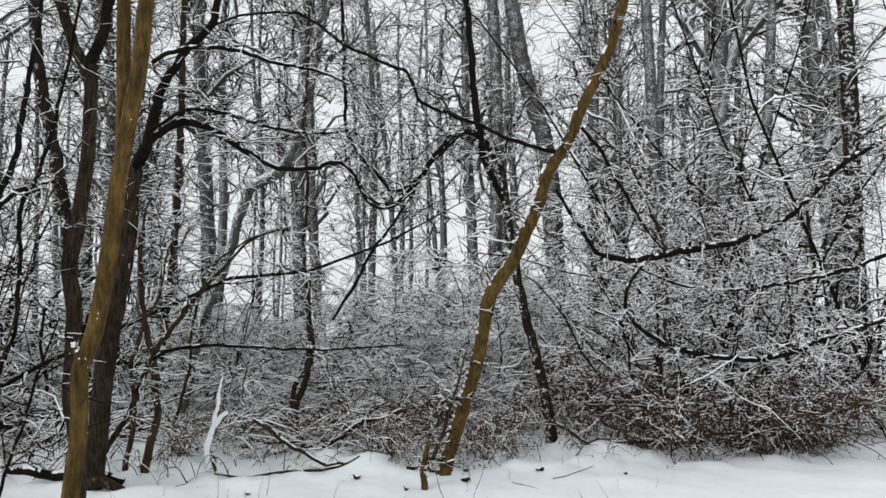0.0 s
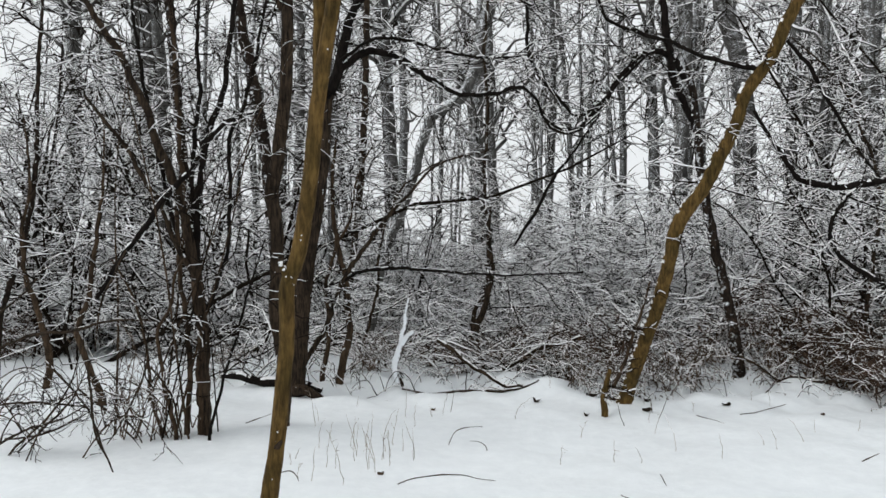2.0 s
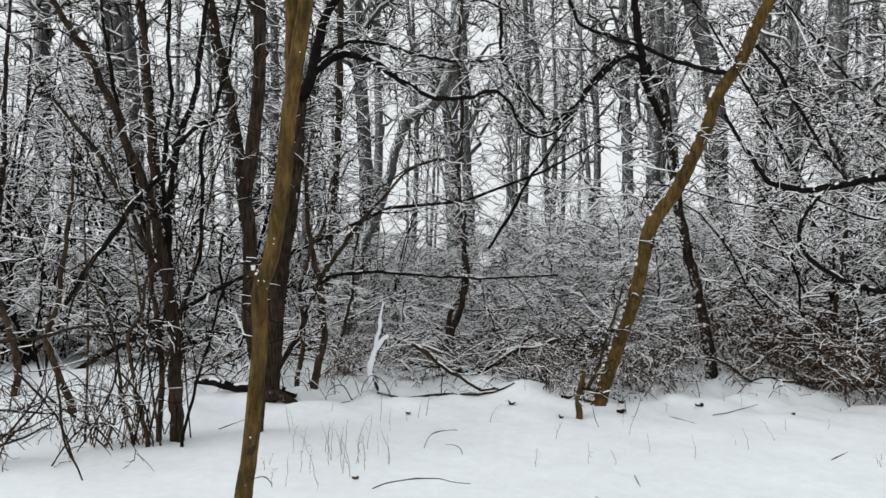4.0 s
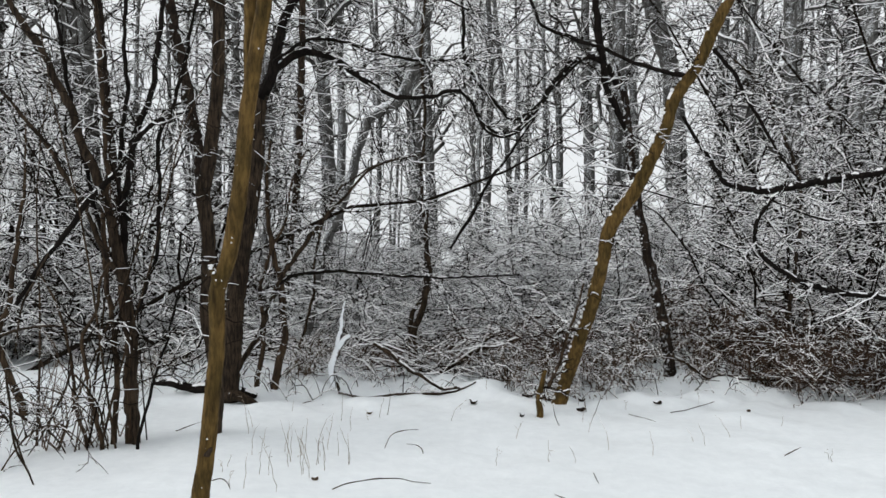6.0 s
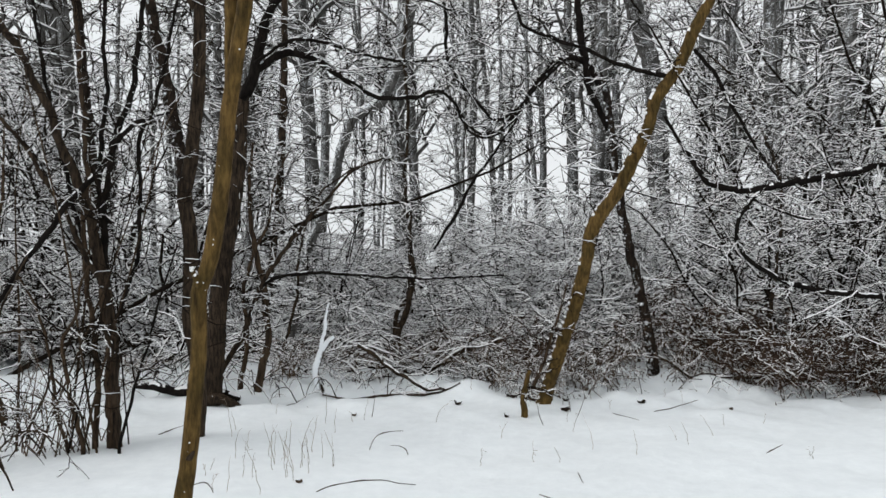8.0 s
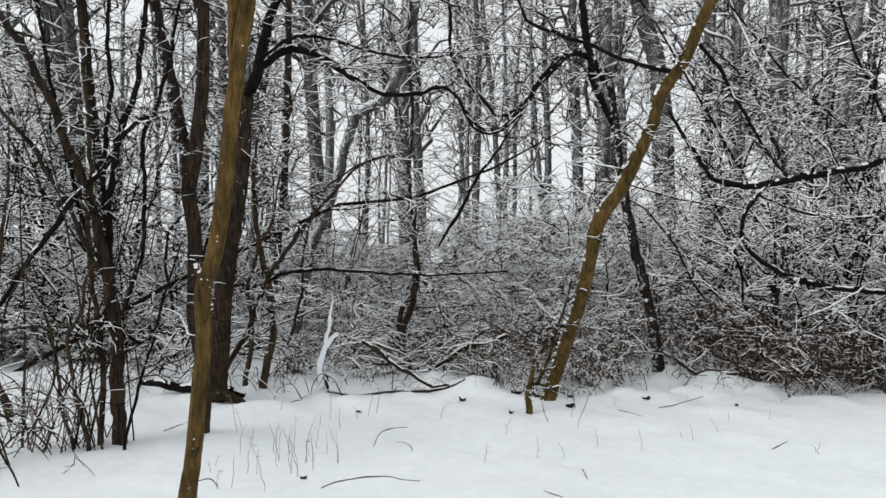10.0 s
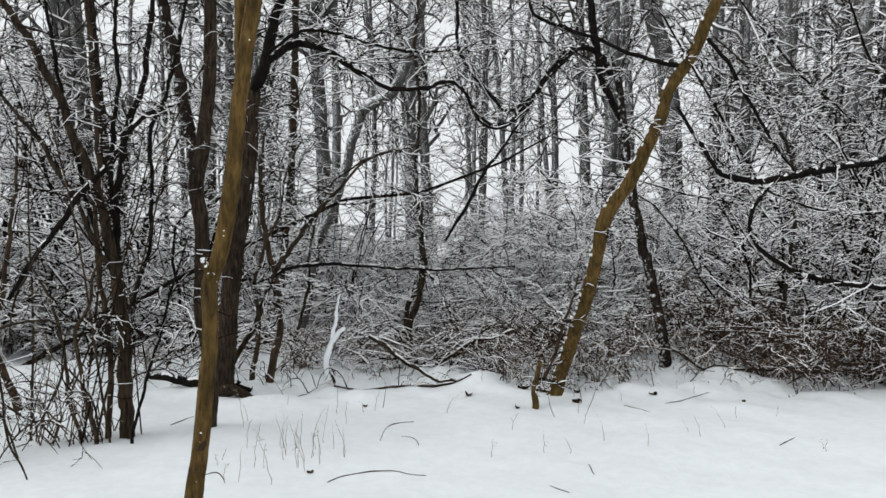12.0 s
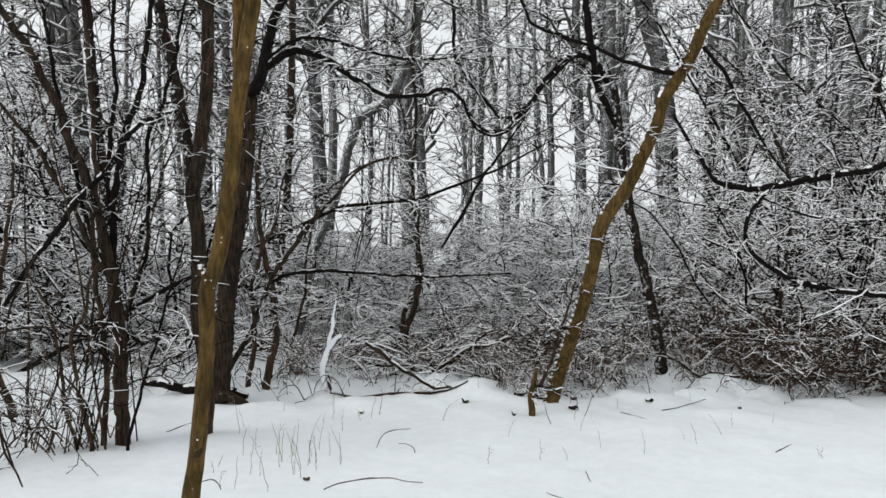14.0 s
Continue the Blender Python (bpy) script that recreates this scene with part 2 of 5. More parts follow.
# ---- ground ----
MOUNDS = [(-3.4, 9.7, 1.1, 0.07), (-2.7, 11.0, 1.0, 0.10), (-2.0, 6.75, 0.5, 0.07), (0.9, 8.3, 1.0, 0.06), (2.8, 10.0, 1.2, 0.06), (-2.8, 6.5, 0.7, 0.05), (-1.3, 9.3, 1.2, 0.06), (4.8, 8.6, 1.5, 0.08), (-3.1, 10.5, 0.8, 0.15), (-1.9, 10.2, 0.7, 0.12), (-0.8, 10.3, 0.6, 0.13), (0.15, 9.7, 0.55, 0.09), (0.35, 8.75, 0.4, 0.05), (1.3, 9.9, 0.6, 0.12), (2.2, 10.4, 0.6, 0.12), (3.4, 9.9, 0.7, 0.10), (-4.6, 10.2, 0.9, 0.14), (-1.95, 8.35, 0.4, 0.06)]


def ground_z(x, y):
    x, y = np.asarray(x, float), np.asarray(y, float)
    near = np.exp(-((x / 40) ** 2 + (y / 40) ** 2))
    z = 0.035 * np.sin(0.9 * x + 0.4) * np.sin(0.7 * y + 1.0) + 0.02 * np.sin(2.1 * x - 1.3 * y) + 0.010 * np.sin(5.3 * x + 2.2 * y) * np.sin(4.1 * y - 1.7 * x)
    z = z * near - 0.02
    edge = np.exp(-((y - 9.4) / 1.3) ** 2) * np.exp(-(x / 9) ** 4)
    z = z + edge * (0.07 * np.sin(3.1 * x + 1.1 * np.sin(1.7 * y)) * np.sin(4.3 * y + 0.8 * x) + 0.05 * np.sin(7.3 * x + 2.0) * np.sin(6.1 * y) + 0.02 * np.sin(13.1 * x) * np.sin(11.7 * y + 2 * x))
    for mx, my, size, h in MOUNDS:
        z = z + h * np.exp(-((x - mx) ** 2 + (y - my) ** 2) / size ** 2)
    return z


def build_ground():
    s = np.concatenate([-np.geomspace(14, 900, 26)[::-1], np.linspace(-13.8, 13.8, 400), np.geomspace(14, 900, 26)])
    x, y = np.meshgrid(s, s + 8.0)
    rng = np.random.default_rng(3)
    close = np.exp(-((x / 12) ** 2 + ((y - 8) / 12) ** 2) ** 2)
    z = ground_z(x, y) + rng.normal(0, 0.0012, x.shape) * close
    # dimples left by clumps of snow dropped from the branches
    for i in range(260):
        cx, cy, size = rng.uniform(-4.5, 5.5), rng.uniform(4.2, 9.6), rng.uniform(0.05, 0.16)
        far = ((x - cx) ** 2 + ((y - cy) * 0.8) ** 2) / size ** 2
        z = z - size * rng.uniform(0.05, 0.2) * (np.exp(-far) - 0.35 * np.exp(-far / 3))
    n = len(s)
    i = np.arange(n - 1)
    a = (i[:, None] * n + i[None]).reshape(-1)
    me = mesh_of("ground", np.stack([x, y, z], -1).reshape(-1, 3), np.stack([a, a + 1, a + n + 1, a + n], -1), [SNOW], smooth=True)
    tagged(new("ground", me), "fresh deep snow over uneven woodland ground", "snow", kind="structure")


build_ground()


# ---- the trees in front ----
def dress(parent, base, lines, bark, seed, first=(10, 0.7), second=(7, 0.3), third=(0, 0.12), lift=0.1, snow=0.7, heap=1.25, angle=(35, 80), label="", bend=0.24, least=0.0034, span=(0.15, 1.0), wiggle=0.026):
    """Side shoots, twigs and twiglets on the given limbs, as one mesh under parent. lines: (points, radii)."""
    rng = np.random.default_rng(seed)
    groups = []
    for points, radii, share in lines:
        p, r = as_line(np.asarray(points) - np.asarray(base), 12, radii)
        a = spread_out(rng, p, r, max(1, int(first[0] * share)), first[1], lift=lift, k=8, angle=angle, bend=bend, least=least * 1.6, span=span, wiggle=wiggle)
        for i in range(len(a[0])):
            part("branch", twigs([(a[0][i:i + 1], a[1][i:i + 1])], bark, snow * 0.8, heap * 0.7, seed + i, "branch"), parent)
        b = spread_out(rng, *a, second[0], second[1], lift=lift * 0.6, k=6, angle=angle, bend=bend, least=least, wiggle=wiggle, flat=0.6)
        groups.append(b)
        if third[0]:
            groups.append(spread_out(rng, *b, third[0], third[1], lift=lift * 0.5, k=4, angle=angle, bend=bend, least=least * 0.8, wiggle=wiggle, flat=0.5))
    return tagged(part("twig_spray", twigs(groups, bark, snow, heap, seed), parent, label), kind="stuff")


def snow_lumps(points, count, size, seed, base, offset=(0, 0, 0), spread=0.02):
    """Small uneven lumps of snow sitting along a line, as one mesh."""
    rng = np.random.default_rng(seed)
    line = smooth_line(points, 0.02) - np.asarray(base) + np.asarray(offset)
    bm = bmesh.new()
    for c in range(count):
        at = line[rng.integers(0, len(line))] + rng.normal(0, spread, 3)
        s = size * rng.uniform(0.5, 1.5)
        made = bmesh.ops.create_icosphere(bm, subdivisions=2, radius=1.0)["verts"]
        ph = rng.uniform(0, 6.28, 3)
        for v in made:
            k = 1 + 0.25 * math.sin(4 * v.co.x + ph[0]) * math.cos(5 * v.co.z + ph[1])
            v.co = Vector((v.co.x * s * 0.9 * k, v.co.y * s * 0.9 * k, v.co.z * s * 0.8 * k)) + Vector(at)
    me = bpy.data.meshes.new("snow_crust")
    bm.to_mesh(me)
    bm.free()
    me.materials.append(SNOW_CAP)
    me.polygons.foreach_set("use_smooth", np.ones(len(me.polygons), dtype=bool))
    return me


def front_tree():
    trunk = [(-1.52, 4.65, -0.02), (-1.50, 4.65, 0.17), (-1.46, 4.65, 0.48), (-1.43, 4.65, 0.82), (-1.41, 4.65, 1.12), (-1.41, 4.65, 1.41), (-1.35, 4.65, 1.59), (-1.30, 4.65, 1.87), (-1.27, 4.65, 2.14), (-1.24, 4.65, 2.48), (-1.20, 4.65, 2.79), (-1.155, 4.65, 3.07), (-1.13, 4.65, 3.34), (-1.11, 4.65, 3.63), (-1.08, 4.65, 4.06), (-1.05, 4.65, 4.61)]
    fork = [(-1.26, 4.75, 2.52), (-1.255, 4.75, 2.81), (-1.25, 4.74, 3.04), (-1.255, 4.74, 3.25), (-1.26, 4.74, 3.46), (-1.265, 4.74, 3.64), (-1.29, 4.74, 4.08), (-1.34, 4.74, 4.60)]
    base = trunk[0]
    tree = thing("young_tree", base, "slim crooked young tree with ochre algae-tinted bark in snow", "tree", "trees in front")
    trunk_part = part("trunk", stem(trunk, [0.052, 0.047, 0.047, 0.05, 0.047, 0.047, 0.043, 0.035], OCHRE, base, 18, 0.03, 0.06, seed=11, flare=0.3, wobble=0.08), tree)
    part("limb", stem(fork, [0.03, 0.042, 0.042, 0.04, 0.036, 0.028], OCHRE, base, 12, 0.04, 0.06, seed=12, wobble=0.08), tree)
    part("branch_stub", stem([(-1.39, 4.62, 1.44), (-1.42, 4.62, 1.50), (-1.44, 4.62, 1.54)], [0.03, 0.024, 0.014], OCHRE, base, 10, 0.012, 0.1, snow=0.9, seed=13), trunk_part)
    part("branch_stub", stem([(-1.45, 4.60, 0.42), (-1.43, 4.60, 0.46), (-1.42, 4.60, 0.47)], [0.02, 0.015, 0.008], DARK, base, 8, 0.012, 0.1, seed=14), trunk_part)
    tagged(part("snow_crust", snow_lumps([(-1.40, 4.60, 1.48), (-1.43, 4.60, 1.53), (-1.44, 4.60, 1.55)], 9, 0.008, 15, base, spread=0.006), trunk_part, "clinging white snow"), kind="stuff")
    tagged(part("snow_crust", snow_lumps([(-1.48, 4.59, 0.26), (-1.40, 4.59, 1.13), (-1.34, 4.59, 1.56), (-1.28, 4.59, 2.00), (-1.23, 4.59, 2.47), (-1.16, 4.59, 2.87)], 9, 0.004, 16, base, spread=0.012), trunk_part, "clinging white snow"), kind="stuff")


def dark_tree_a():
    trunk = [(-2.07, 6.75, 0.08), (-2.04, 6.75, 0.41), (-2.09, 6.75, 0.81), (-2.14, 6.75, 1.10), (-2.13, 6.75, 1.44), (-2.13, 6.75, 1.79), (-2.18, 6.75, 2.16), (-2.14, 6.75, 2.41), (-2.10, 6.75, 2.73), (-2.06, 6.75, 3.17), (-2.06, 6.75, 3.62), (-2.06, 6.75, 3.89)]
    left = [(-2.09, 6.75, 3.81), (-2.15, 6.75, 3.95), (-2.22, 6.75, 4.11), (-2.30, 6.75, 4.32), (-2.38, 6.75, 4.62), (-2.48, 6.75, 5.07)]
    right = [(-2.09, 6.75, 3.81), (-2.05, 6.75, 3.98), (-1.99, 6.75, 4.14), (-1.94, 6.75, 4.38), (-1.91, 6.75, 4.74), (-1.90, 6.75, 5.26)]
    base = trunk[0]
    tree = thing("forked_tree", base, "dark wet-barked slender tree forking into two limbs", "tree", "trees in front")
    part("trunk", stem(trunk, [0.06, 0.053, 0.058, 0.064, 0.056, 0.052], DARK, base, 16, 0.035, 0.09, snow=0.06, seed=21, flare=0.5, wobble=0.1), tree)
    part("limb", stem(left, [0.05, 0.045, 0.04, 0.035], DARK, base, 12, 0.04, 0.08, snow=0.1, seed=22), tree)
    part("limb", stem(right, [0.05, 0.045, 0.042, 0.035], BLACK, base, 12, 0.04, 0.08, snow=0.1, seed=23), tree)
    dress(tree, base, [(left, [0.01, 0.008], 0.6), (right, [0.01, 0.008], 0.6)], TWIG, 24, (9, 0.5), (3, 0.2))


def dark_tree_b():
    trunk = [(-2.48, 8.60, 0.06), (-2.44, 8.60, 0.46), (-2.41, 8.60, 0.96), (-2.36, 8.60, 1.53), (-2.26, 8.60, 2.16), (-2.19, 8.60, 2.66), (-2.17, 8.60, 3.04), (-2.13, 8.60, 3.42), (-2.09, 8.60, 3.54)]
    limb = [(-2.08, 8.50, 3.41), (-1.99, 8.50, 3.65), (-1.94, 8.50, 3.94), (-1.85, 8.50, 4.26), (-1.68, 8.50, 4.60), (-1.48, 8.50, 4.83), (-1.34, 8.50, 5.03), (-1.29, 8.50, 5.28), (-1.23, 8.50, 5.74)]
    arch = [(-2.12, 8.50, 3.36), (-2.01, 8.50, 3.63), (-1.84, 8.50, 3.78), (-1.59, 8.50, 3.88), (-1.27, 8.50, 3.78), (-0.93, 8.50, 3.54), (-0.59, 8.50, 3.39), (-0.27, 8.50, 3.39), (0.03, 8.50, 3.46), (0.21, 8.50, 3.33), (0.33, 8.50, 3.08), (0.48, 8.50, 2.96), (0.69, 8.50, 2.99), (0.90, 8.50, 3.17)]
    arch2 = [(-1.96, 8.40, 3.74), (-1.64, 8.40, 3.96), (-1.32, 8.40, 3.99), (-0.98, 8.40, 3.90), (-0.63, 8.40, 3.80), (-0.14, 8.40, 3.76), (0.23, 8.40, 3.82)]
    base = trunk[0]
    tree = thing("arching_tree", base, "dark thick-trunked tree with long arching limbs and snow", "tree", "trees in front")
    part("root", stem([(-2.58, 8.50, 0.02), (-2.45, 8.50, 0.07), (-2.32, 8.50, 0.07), (-2.22, 8.50, 0.03), (-2.10, 8.50, -0.03)], [0.05, 0.065, 0.055, 0.045, 0.03], DARK, base, 12, 0.03, 0.16, seed=38), tree)
    part("trunk", stem(trunk, [0.10, 0.10, 0.105, 0.10, 0.085, 0.06], DARK, base, 18, 0.04, 0.08, snow=0.05, seed=31, flare=0.5, wobble=0.1), tree)
    part("limb", stem(limb, [0.06, 0.058, 0.046, 0.042, 0.04, 0.036], BLACK, base, 12, 0.04, 0.10, snow=0.12, seed=32), tree)
    part("limb", stem(arch, [0.045, 0.04, 0.03, 0.024, 0.02, 0.014, 0.01], BLACK, base, 10, 0.04, 0.12, snow=0.5, seed=33), tree)
    part("limb", stem(arch2, [0.018, 0.016, 0.013, 0.008], BLACK, base, 8, 0.04, 0.12, snow=0.6, seed=34), tree)
    white = [(-1.93, 8.30, 4.46), (-1.75, 8.30, 4.58), (-1.49, 8.30, 4.65), (-1.16, 8.30, 4.65), (-0.86, 8.30, 4.58), (-0.56, 8.30, 4.49), (-0.20, 8.30, 4.44), (0.17, 8.30, 4.29)]
    part("limb", stem(white, [0.022, 0.02, 0.018, 0.014, 0.008], BLACK, base, 8, 0.03, 0.12, snow=0.9, seed=37), tree)
    hang = [(0.92, 8.60, 3.18), (0.76, 8.60, 2.95), (0.61, 8.60, 2.73), (0.41, 8.60, 2.46), (0.23, 8.60, 2.11), (0.10, 8.60, 1.90), (-0.01, 8.60, 1.72)]
    part("limb", stem(hang, [0.008, 0.012, 0.018, 0.02, 0.012], BLACK, base, 8, 0.04, 0.1, snow=0.1, seed=36), tree)
    dress(tree, base, [(limb, [0.012, 0.012], 0.8), (arch, [0.014, 0.008], 1.6), (arch2, [0.01, 0.006], 1.0), (white, [0.01, 0.006], 1.0), (trunk, [0.01, 0.01], 0.6)], TWIG, 35, (13, 0.95), (5, 0.42), (1, 0.16), snow=0.85, heap=1.8)


def leaning_tree():
    trunk = [(1.17, 8.40, 0.03), (1.31, 8.20, 0.60), (1.44, 8.00, 1.10), (1.52, 7.85, 1.54), (1.58, 7.75, 1.91), (1.69, 7.70, 2.11), (1.82, 7.65, 2.30), (1.95, 7.60, 2.60), (2.10, 7.60, 2.91), (2.16, 7.60, 3.16), (2.28, 7.60, 3.33), (2.40, 7.60, 3.51), (2.57, 7.60, 3.89), (2.71, 7.60, 4.17), (2.90, 7.60, 4.56), (3.10, 7.60, 5.18)]
    base = trunk[0]
    tree = thing("leaning_tree", base, "slim leaning tree with ochre bark and snow along its upper side", "tree", "trees in front")
    trunk_part = part("trunk", stem(trunk, [0.072, 0.066, 0.066, 0.068, 0.066, 0.062, 0.058, 0.056, 0.053, 0.051], OCHRE, base, 18, 0.03, 0.10, snow=0.34, seed=41, flare=0.25, wobble=0.15), tree)
    tagged(part("snow_crust", snow_lumps(trunk[:12], 110, 0.017, 42, base, offset=(-0.055, 0.0, 0.024), spread=0.013), trunk_part, "white snow clinging along the bark"), kind="stuff")
    stick = [(2.35, 7.60, 3.41), (2.08, 7.60, 3.46), (1.78, 7.60, 3.55), (1.49, 7.60, 3.68), (1.19, 7.60, 3.78), (0.88, 7.60, 3.92), (0.73, 7.60, 4.21), (0.56, 7.60, 4.29), (0.16, 7.60, 4.45), (-0.18, 7.60, 4.69), (-0.40, 7.60, 4.79), (-0.85, 7.60, 4.76), (-1.17, 7.60, 4.64)]
    part("limb", stem(stick, [0.022, 0.018, 0.015, 0.014, 0.009], BLACK, base, 8, 0.04, 0.12, snow=0.35, seed=44), tree)
    right = [(2.56, 7.60, 3.69), (2.78, 7.60, 3.41), (2.95, 7.60, 3.10), (3.12, 7.60, 2.80), (3.28, 7.60, 2.55), (3.42, 7.60, 2.38)]
    part("limb", stem(right, [0.02, 0.02, 0.014, 0.009], BLACK, base, 8, 0.04, 0.12, snow=0.2, seed=45), tree)
    dress(tree, base, [(trunk, [0.01, 0.008], 1.0), (stick, [0.012, 0.006], 1.0), (right, [0.01, 0.006], 0.7)], TWIG, 43, (16, 0.55), (5, 0.22), (2, 0.1))


def stump_sprout():
    stub = [(0.90, 7.88, 0.00), (0.91, 7.88, 0.22), (0.94, 7.88, 0.38), (0.96, 7.88, 0.48)]
    thin = [(1.00, 8.00, 0.26), (1.12, 8.00, 0.55), (1.21, 8.00, 0.84), (1.28, 8.00, 1.04), (1.37, 8.00, 1.37)]
    base = stub[0]
    tree = thing("broken_sapling", base, "broken brown sapling stub with thin sprouts in snow", "sapling")
    part("trunk", stem(stub, [0.04, 0.036, 0.032, 0.018], OCHRE, base, 12, 0.02, 0.12, snow=0.3, seed=51, flare=0.2), tree)
    part("sprout", stem(thin, [0.02, 0.017, 0.014, 0.008], BROWN, base, 8, 0.03, 0.12, snow=0.5, seed=52), tree)
    dress(tree, base, [(thin, [0.01, 0.006], 1), (stub, [0.01, 0.008], 0.6)], TWIG, 53, (12, 0.35), (4, 0.14))


def snowy_dark_tree():
    trunk = [(2.80, 9.90, -0.03), (2.77, 9.90, 0.45), (2.67, 9.90, 0.99), (2.56, 9.90, 1.46), (2.46, 9.90, 1.89), (2.39, 9.90, 2.29), (2.31, 9.90, 2.76), (2.26, 9.90, 3.23), (2.20, 9.90, 3.74), (2.07, 9.90, 4.08)]
    arch = [(2.12, 9.90, 3.84), (1.98, 9.90, 4.09), (1.76, 9.90, 4.21), (1.50, 9.90, 4.11), (1.26, 9.90, 3.80), (1.01, 9.90, 3.45), (0.72, 9.90, 3.22), (0.47, 9.90, 3.29), (0.28, 9.90, 3.55)]
    up = [(2.26, 9.90, 3.23), (2.00, 9.90, 3.77), (1.92, 9.90, 4.21), (1.85, 9.90, 4.65), (1.82, 9.90, 5.23), (1.78, 9.90, 5.81), (1.69, 9.90, 6.91)]
    base = trunk[0]
    tree = thing("snowy_dark_tree", base, "thin dark tree with snow-dotted bark and an arching top", "tree", "trees in front")
    trunk_part = part("trunk", stem(trunk, [0.08, 0.066, 0.062, 0.058, 0.055, 0.05, 0.04], DUSTED, base, 14, 0.03, 0.14, snow=0.35, seed=61, flare=0.5), tree)
    part("limb", stem(arch, [0.045, 0.035, 0.03, 0.024, 0.016], BLACK, base, 10, 0.04, 0.12, snow=0.55, seed=62), tree)
    part("limb", stem(up, [0.04, 0.05, 0.045, 0.04, 0.035], BLACK, base, 10, 0.04, 0.12, snow=0.3, seed=63), tree)
    vine = [(0.05, 9.60, 6.43), (0.08, 9.60, 5.83), (0.11, 9.60, 5.23), (0.13, 9.60, 4.56), (0.17, 9.60, 4.05), (0.41, 9.60, 3.69), (0.68, 9.60, 3.39), (0.83, 9.60, 3.35), (1.09, 9.60, 3.56), (1.42, 9.60, 3.92), (1.64, 9.60, 4.12)]
    part("limb", stem(vine, [0.02, 0.022, 0.022, 0.02, 0.018, 0.015], BLACK, base, 8, 0.04, 0.12, snow=0.35, seed=66), tree)
    tagged(part("snow_crust", snow_lumps(trunk[:9], 60, 0.011, 64, base, offset=(-0.045, -0.03, 0.0), spread=0.016), trunk_part, "white snow clinging to the bark"), kind="stuff")
    dress(tree, base, [(trunk, [0.012, 0.01], 1.4), (arch, [0.012, 0.008], 1.2), (up, [0.012, 0.01], 1.0), (vine, [0.012, 0.01], 1.0)], TWIG, 65, (14, 1.0), (5, 0.42), (1, 0.16), lift=0.0, snow=0.85, heap=1.8)


def crooked_tree():
    trunk = [(-2.37, 12.00, -0.12), (-2.31, 12.00, 0.19), (-2.20, 12.00, 0.63), (-2.07, 12.00, 1.41), (-1.91, 12.00, 1.94), (-1.72, 12.00, 2.38), (-1.56, 12.00, 2.91), (-1.43, 12.00, 3.43), (-1.27, 12.00, 3.80), (-0.99, 12.00, 3.96), (-0.80, 12.00, 4.12), (-0.64, 12.00, 4.54), (-0.50, 12.00, 5.11), (-0.38, 12.00, 5.64), (-0.27, 12.00, 6.35), (-0.09, 12.00, 7.95)]
    base = trunk[0]
    tree = thing("crooked_tree", base, "crooked grey tree with a snow-covered bend in its trunk", "tree")
    part("trunk", stem(trunk, [0.09, 0.075, 0.07, 0.075, 0.085, 0.095, 0.085, 0.075], GREY, base, 14, 0.05, 0.1, snow=0.5, seed=71, flare=0.4), tree)
    dress(tree, base, [(trunk, [0.012, 0.01], 1.5)], TWIG, 73, (12, 1.1), (5, 0.45), (1, 0.18), snow=0.9, heap=1.8)


def low_limb_tree():
    trunk = [(8.68, 9.40, -0.47), (8.77, 9.40, 1.39), (8.87, 9.40, 2.93), (8.79, 9.40, 4.52), (8.76, 9.40, 6.16)]
    upper = [(9.08, 9.40, 4.94), (8.27, 9.40, 4.51), (7.45, 9.40, 4.11), (6.69, 9.40, 3.69), (6.21, 9.40, 3.23), (5.74, 9.40, 2.90), (5.18, 9.40, 2.69), (4.40, 9.40, 2.56), (3.86, 9.40, 2.46), (3.48, 9.40, 2.49), (3.32, 9.40, 2.55), (3.23, 9.40, 2.68), (3.01, 9.40, 3.00), (2.80, 9.40, 3.36)]
    lower = [(8.18, 8.70, 2.26), (7.30, 8.70, 1.84), (6.51, 8.70, 1.60), (5.86, 8.70, 1.42), (5.45, 8.70, 1.27), (4.94, 8.70, 1.20), (4.19, 8.70, 1.29), (3.75, 8.70, 1.46), (3.44, 8.70, 1.73), (3.41, 8.70, 2.00), (3.55, 8.70, 2.25), (3.70, 8.70, 2.39)]
    third = [(8.26, 9.10, 3.42), (7.37, 9.10, 2.66), (6.71, 9.10, 2.36), (6.07, 9.10, 2.20), (5.29, 9.10, 2.08), (4.68, 9.10, 2.04), (4.17, 9.10, 2.15), (3.66, 9.10, 2.36)]
    base = trunk[0]
    tree = thing("low_limbed_tree", base, "dark tree whose long low limbs sweep out under snow", "tree", "trees in front")
    part("trunk", stem(trunk, [0.16, 0.14, 0.13, 0.12], DARK, base, 14, 0.08, 0.08, snow=0.1, seed=81, flare=0.4), tree)
    part("limb", stem(upper, [0.06, 0.045, 0.036, 0.032, 0.032, 0.032, 0.036, 0.04, 0.032, 0.016], BLACK, base, 12, 0.03, 0.2, snow=0.34, seed=82), tree)
    part("limb", stem(lower, [0.045, 0.032, 0.028, 0.026, 0.027, 0.027, 0.025, 0.023, 0.020], BLACK, base, 10, 0.04, 0.14, snow=0.6, seed=83), tree)
    part("limb", stem(third, [0.03, 0.025, 0.02, 0.016, 0.01], BLACK, base, 8, 0.04, 0.14, snow=0.7, seed=84), tree)
    dress(tree, base, [(upper, [0.014, 0.012], 2.2), (lower, [0.014, 0.01], 1.8), (third, [0.012, 0.008], 1.4)], TWIG, 85, (18, 0.8), (6, 0.36), (2, 0.16), snow=0.9, heap=1.9)


